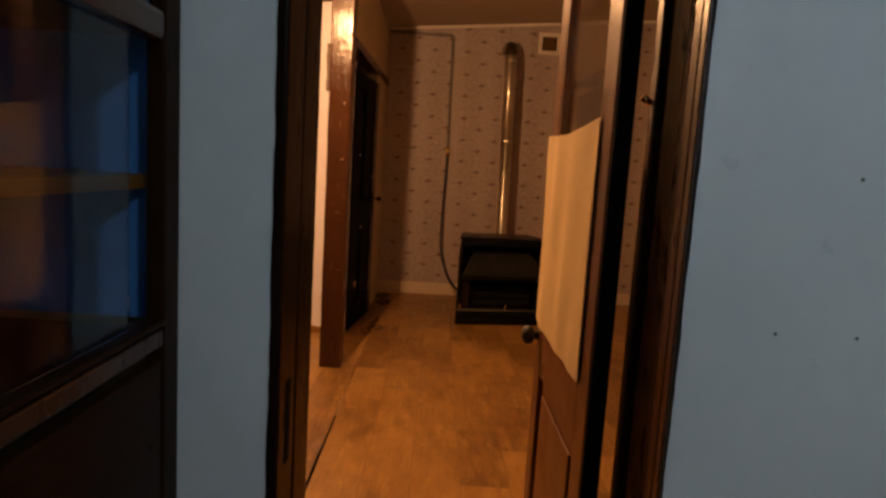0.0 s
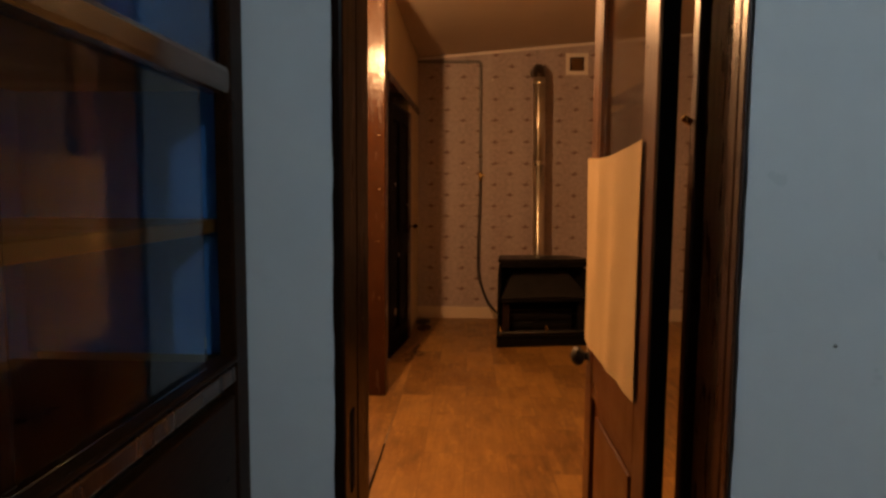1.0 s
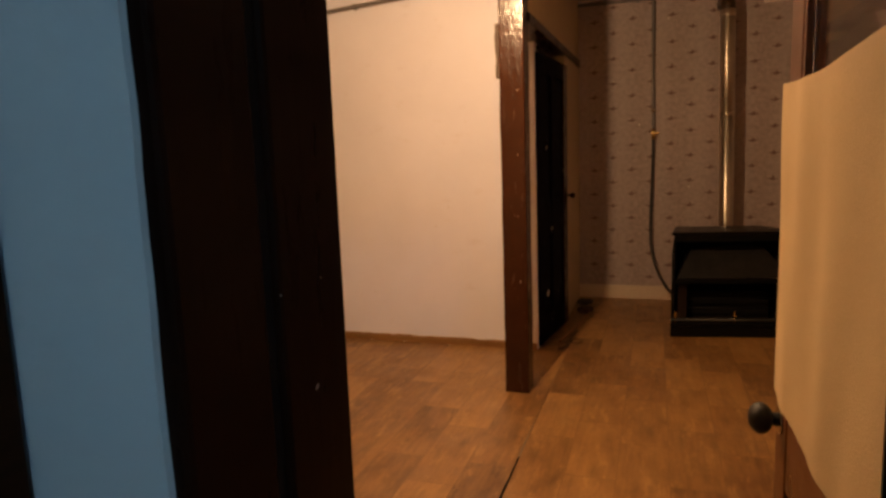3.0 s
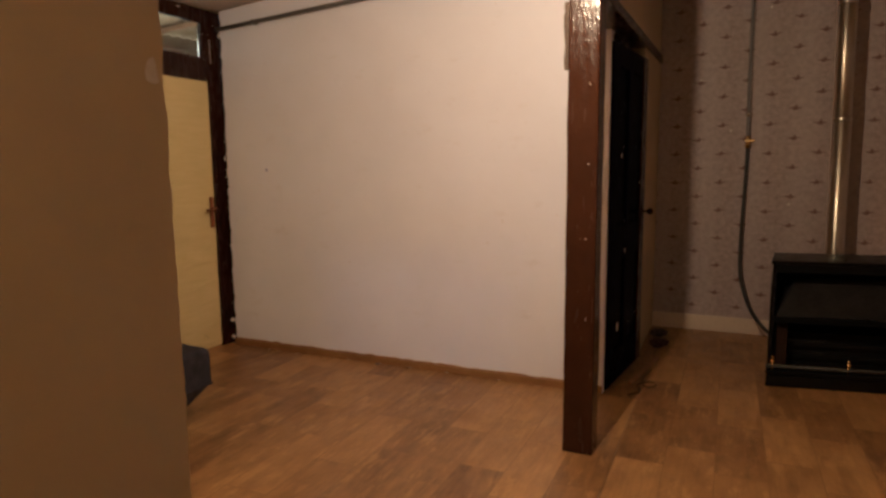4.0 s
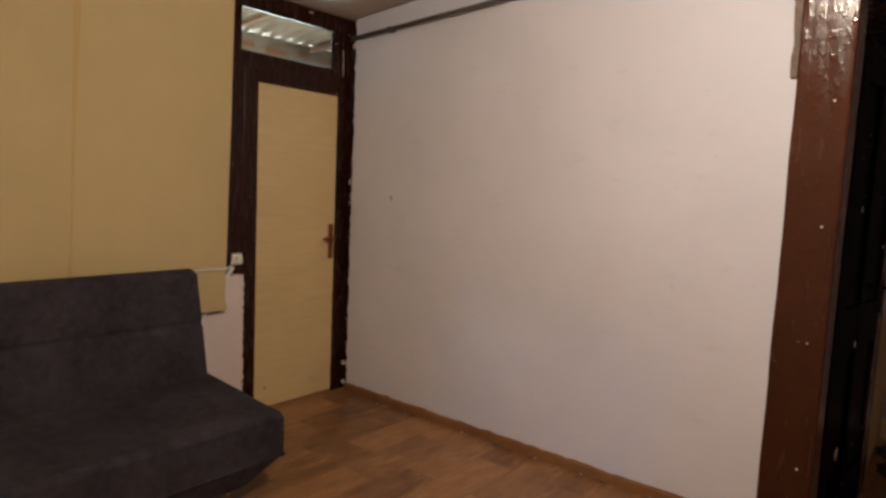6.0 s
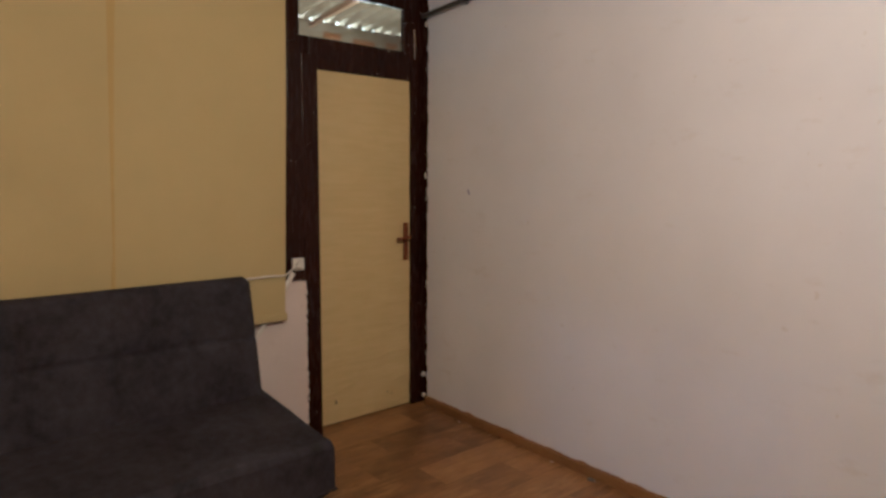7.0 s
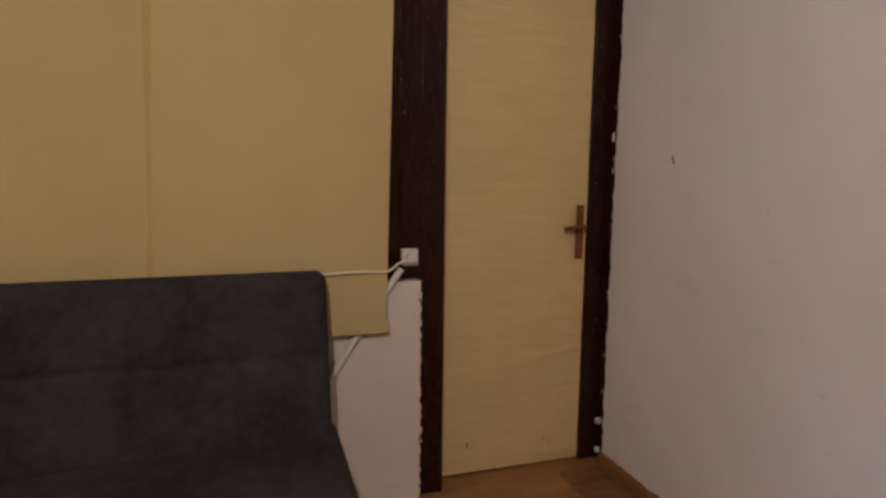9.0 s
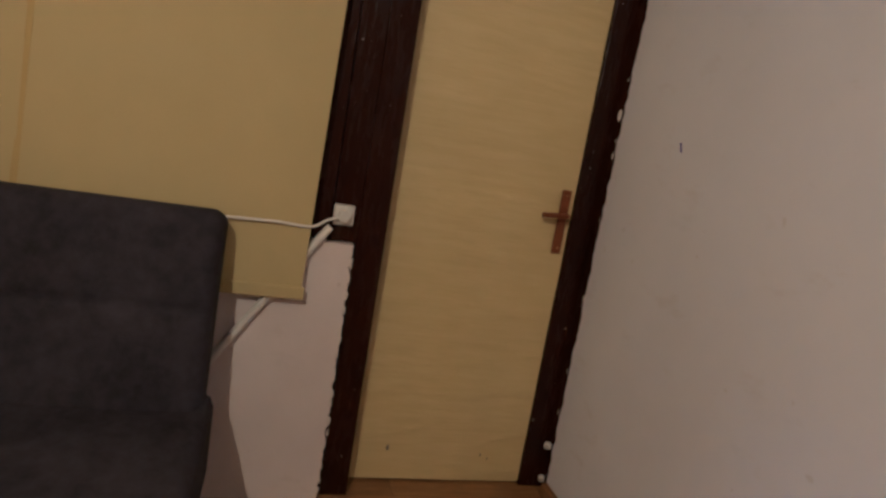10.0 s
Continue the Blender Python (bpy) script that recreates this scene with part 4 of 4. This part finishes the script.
scuffs = thing("plaster_edge", "white plaster crumbs along the dado edge beside the door frame", "plaster", (-1.47, 6.322, 0.0))
for k in range(16):
    z = 0.04 + 0.052 * k + rng.uniform(-0.02, 0.02)
    bm = ball(bmesh.new(), (0, 0.004 + rng.uniform(-0.004, 0.004), z), rng.uniform(0.006, 0.011), (0.22, 0.55, 1.9))
    for v in bm.verts:
        v.co += Vector((0, 1, 1)) * 0.005 * noise.noise(v.co * 70)
    part("crumb", bm, PLASTER_CHIP, scuffs)
chipped = thing("plaster_edge", "white plaster crumbs along the door frame corner", "plaster", (-1.545, 7.186, 0.0))
for k in range(8):
    z = 0.3 + 0.25 * k + rng.uniform(-0.07, 0.07)
    bm = ball(bmesh.new(), (rng.uniform(-0.004, 0.006), 0, z), rng.uniform(0.0025, 0.005), (0.5, 0.3, 2.4))
    for v in bm.verts:
        v.co += Vector((1, 0, 1)) * 0.004 * noise.noise(v.co * 90)
    part("crumb", bm, PLASTER_CHIP, chipped)
debris = thing("floor_grit", "dark and pale grit on the floor along the wall foot", "grit", (0, 0, 0.001))
for k in range(60):
    if k < 30:
        p = (rng.uniform(-1.5, 1.25), 7.165 + rng.uniform(-0.02, 0.004), 0.002)
    else:
        p = (-1.46 + rng.uniform(0.0, 0.03), rng.uniform(6.0, 6.42), 0.002)
    q = rng.uniform(0.002, 0.006)
    part("grain", ball(bmesh.new(), p, q, (1.3, 1, 0.5)), (PLASTER_CHIP, GAP, SKIRT)[k % 3], debris)
scrap = bmesh.new()
ball(scrap, (0, 0, 0.006), 0.016, (1.6, 0.7, 0.38))
for v in scrap.verts:
    v.co += Vector((1, 1, 0.3)) * 0.007 * noise.noise(v.co * 50)
single("plaster_crumb", scrap, PIPE, "small grey crumb on the floor by the skirting", "plaster", place=(-0.236, 7.150, 0.001))
single("plaster_fleck", ball(bmesh.new(), (0, 0, 0), 0.007, (0.4, 2.6, 0.6)), PLASTER_CHIP, "pale fleck of plaster on the door frame head", "plaster", place=(-1.588, 6.859, 2.480))
single("pen_mark", boxed(-0.004, 0.004, -0.0007, 0, -0.015, 0.015), surface("blue_ink", (0.13, 0.12, 0.50), (0.10, 0.09, 0.38), 0.7), "small blue smudge on the white wall", "mark", place=(-1.163, NORTH, 1.348)).rotation_euler = (0, radians(-24), 0)

# ---- sofa ----


def padded(L, H, T, r, seams_u, seams_v, deep, round_r=0.035):
    """An upholstered pad with rounded edges; seams run across it. u along y, v along z, its face towards +x."""
    def drop(e):
        return r * (1 - math.sqrt(max(0.0, 1 - (1 - min(e / r, 1.0)) ** 2)))

    def fn(u, v):
        y, z = L * u, H * v
        x = T - drop(min(y, L - y)) - drop(min(z, H - z))
        for s in seams_u:
            x -= deep * 0.6 * math.exp(-((y - s * L) / 0.012) ** 2)
        for s in seams_v:
            x -= deep * math.exp(-((z - s * H) / 0.012) ** 2)
        x += 0.004 * noise.noise((y * 5, z * 5, T))
        return (max(x, 0.01), y, z)

    bm = bmesh.new()
    nu, nv = int(L / 0.012), int(H / 0.012)
    g = [[bm.verts.new(fn(i / nu, j / nv)) for j in range(nv + 1)] for i in range(nu + 1)]
    for i in range(nu):
        for j in range(nv):
            bm.faces.new((g[i][j], g[i + 1][j], g[i + 1][j + 1], g[i][j + 1])).smooth = True
    rim = [g[i][0] for i in range(nu)] + [g[nu][j] for j in range(nv)] + [g[i][nv] for i in range(nu, 0, -1)] + [g[0][j] for j in range(nv, 0, -1)]
    back = [bm.verts.new((0, v.co.y, v.co.z)) for v in rim]
    for k in range(len(rim)):
        bm.faces.new((rim[k], back[k], back[(k + 1) % len(rim)], rim[(k + 1) % len(rim)]))
    bm.faces.new(back[::-1])
    for v in bm.verts:
        cy, cz = min(max(v.co.y, round_r), L - round_r), min(max(v.co.z, round_r), H - round_r)
        dy, dz = v.co.y - cy, v.co.z - cz
        far = math.hypot(dy, dz)
        if far > 1e-6:
            k = max(abs(dy), abs(dz)) / far
            v.co.y, v.co.z = cy + dy * k, cz + dz * k
    bmesh.ops.recalc_face_normals(bm, faces=bm.faces)
    return bm


def sofa():
    L = 1.85
    s = thing("sofa_bed", "charcoal grey velour sofa bed with stitched back and chrome legs", "sofa", (-1.195, 5.965 - L, 0.0))
    back = padded(L, 0.60, 0.15, 0.05, [0.165, 0.33, 0.5, 0.67, 0.835], [0.535], 0.012)
    for v in back.verts:
        v.co = Matrix.Rotation(radians(-12), 3, "Y") @ v.co + Vector((-0.10, -0.015, 0.36))
    part("backrest", back, VELVET, s)
    seat = padded(L + 0.010, 0.705, 0.205, 0.032, [], [], 0.0, 0.012)
    for v in seat.verts:
        v.co = Vector((v.co.z - 0.10, v.co.y, v.co.x * (1 + 0.22 * max(0.0, 1 - v.co.z / 0.60)) + 0.205))
    part("seat", seat, VELVET, s)
    part("piping", tube([(0.598, 0.02, 0.205), (0.602, 0.5, 0.205), (0.602, 1.3, 0.205), (0.601, L - 0.034, 0.205), (0.595, L - 0.008, 0.205), (0.570, L + 0.002, 0.205), (0.2, L + 0.003, 0.205), (-0.08, L + 0.002, 0.205)], 0.0065, 8), VELVET, s, "sewn piping")
    bm = bmesh.new()
    hi = [(-0.08, 0.0, 0.206), (0.606, 0.0, 0.206), (0.606, L + 0.004, 0.206), (-0.08, L + 0.004, 0.206)]
    lo = [(-0.04, 0.18, 0.098), (0.568, 0.18, 0.098), (0.568, L - 0.17, 0.098), (-0.04, L - 0.17, 0.098)]
    a, b = [bm.verts.new(p) for p in lo], [bm.verts.new(p) for p in hi]
    for i in range(4):
        bm.faces.new((a[i], a[(i + 1) % 4], b[(i + 1) % 4], b[i]))
    bm.faces.new(b)
    bm.faces.new(a[::-1])
    bmesh.ops.recalc_face_normals(bm, faces=bm.faces)
    part("base", bm, VELVET, s, "tapered upholstered base", 0.012)
    for x in (0.50, 0.0):
        for y in (L - 0.21, 0.21):
            leg = part("leg", rodded((x, y, 0.099), (x + 0.006, y, 0.012), 0.013, 14, 0.011), CHROME, s, "chrome leg")
            part("foot", rodded((x + 0.006, y, 0.003), (x + 0.006, y, 0.012), 0.022, 16), CHROME, leg)
    return s


sofa()
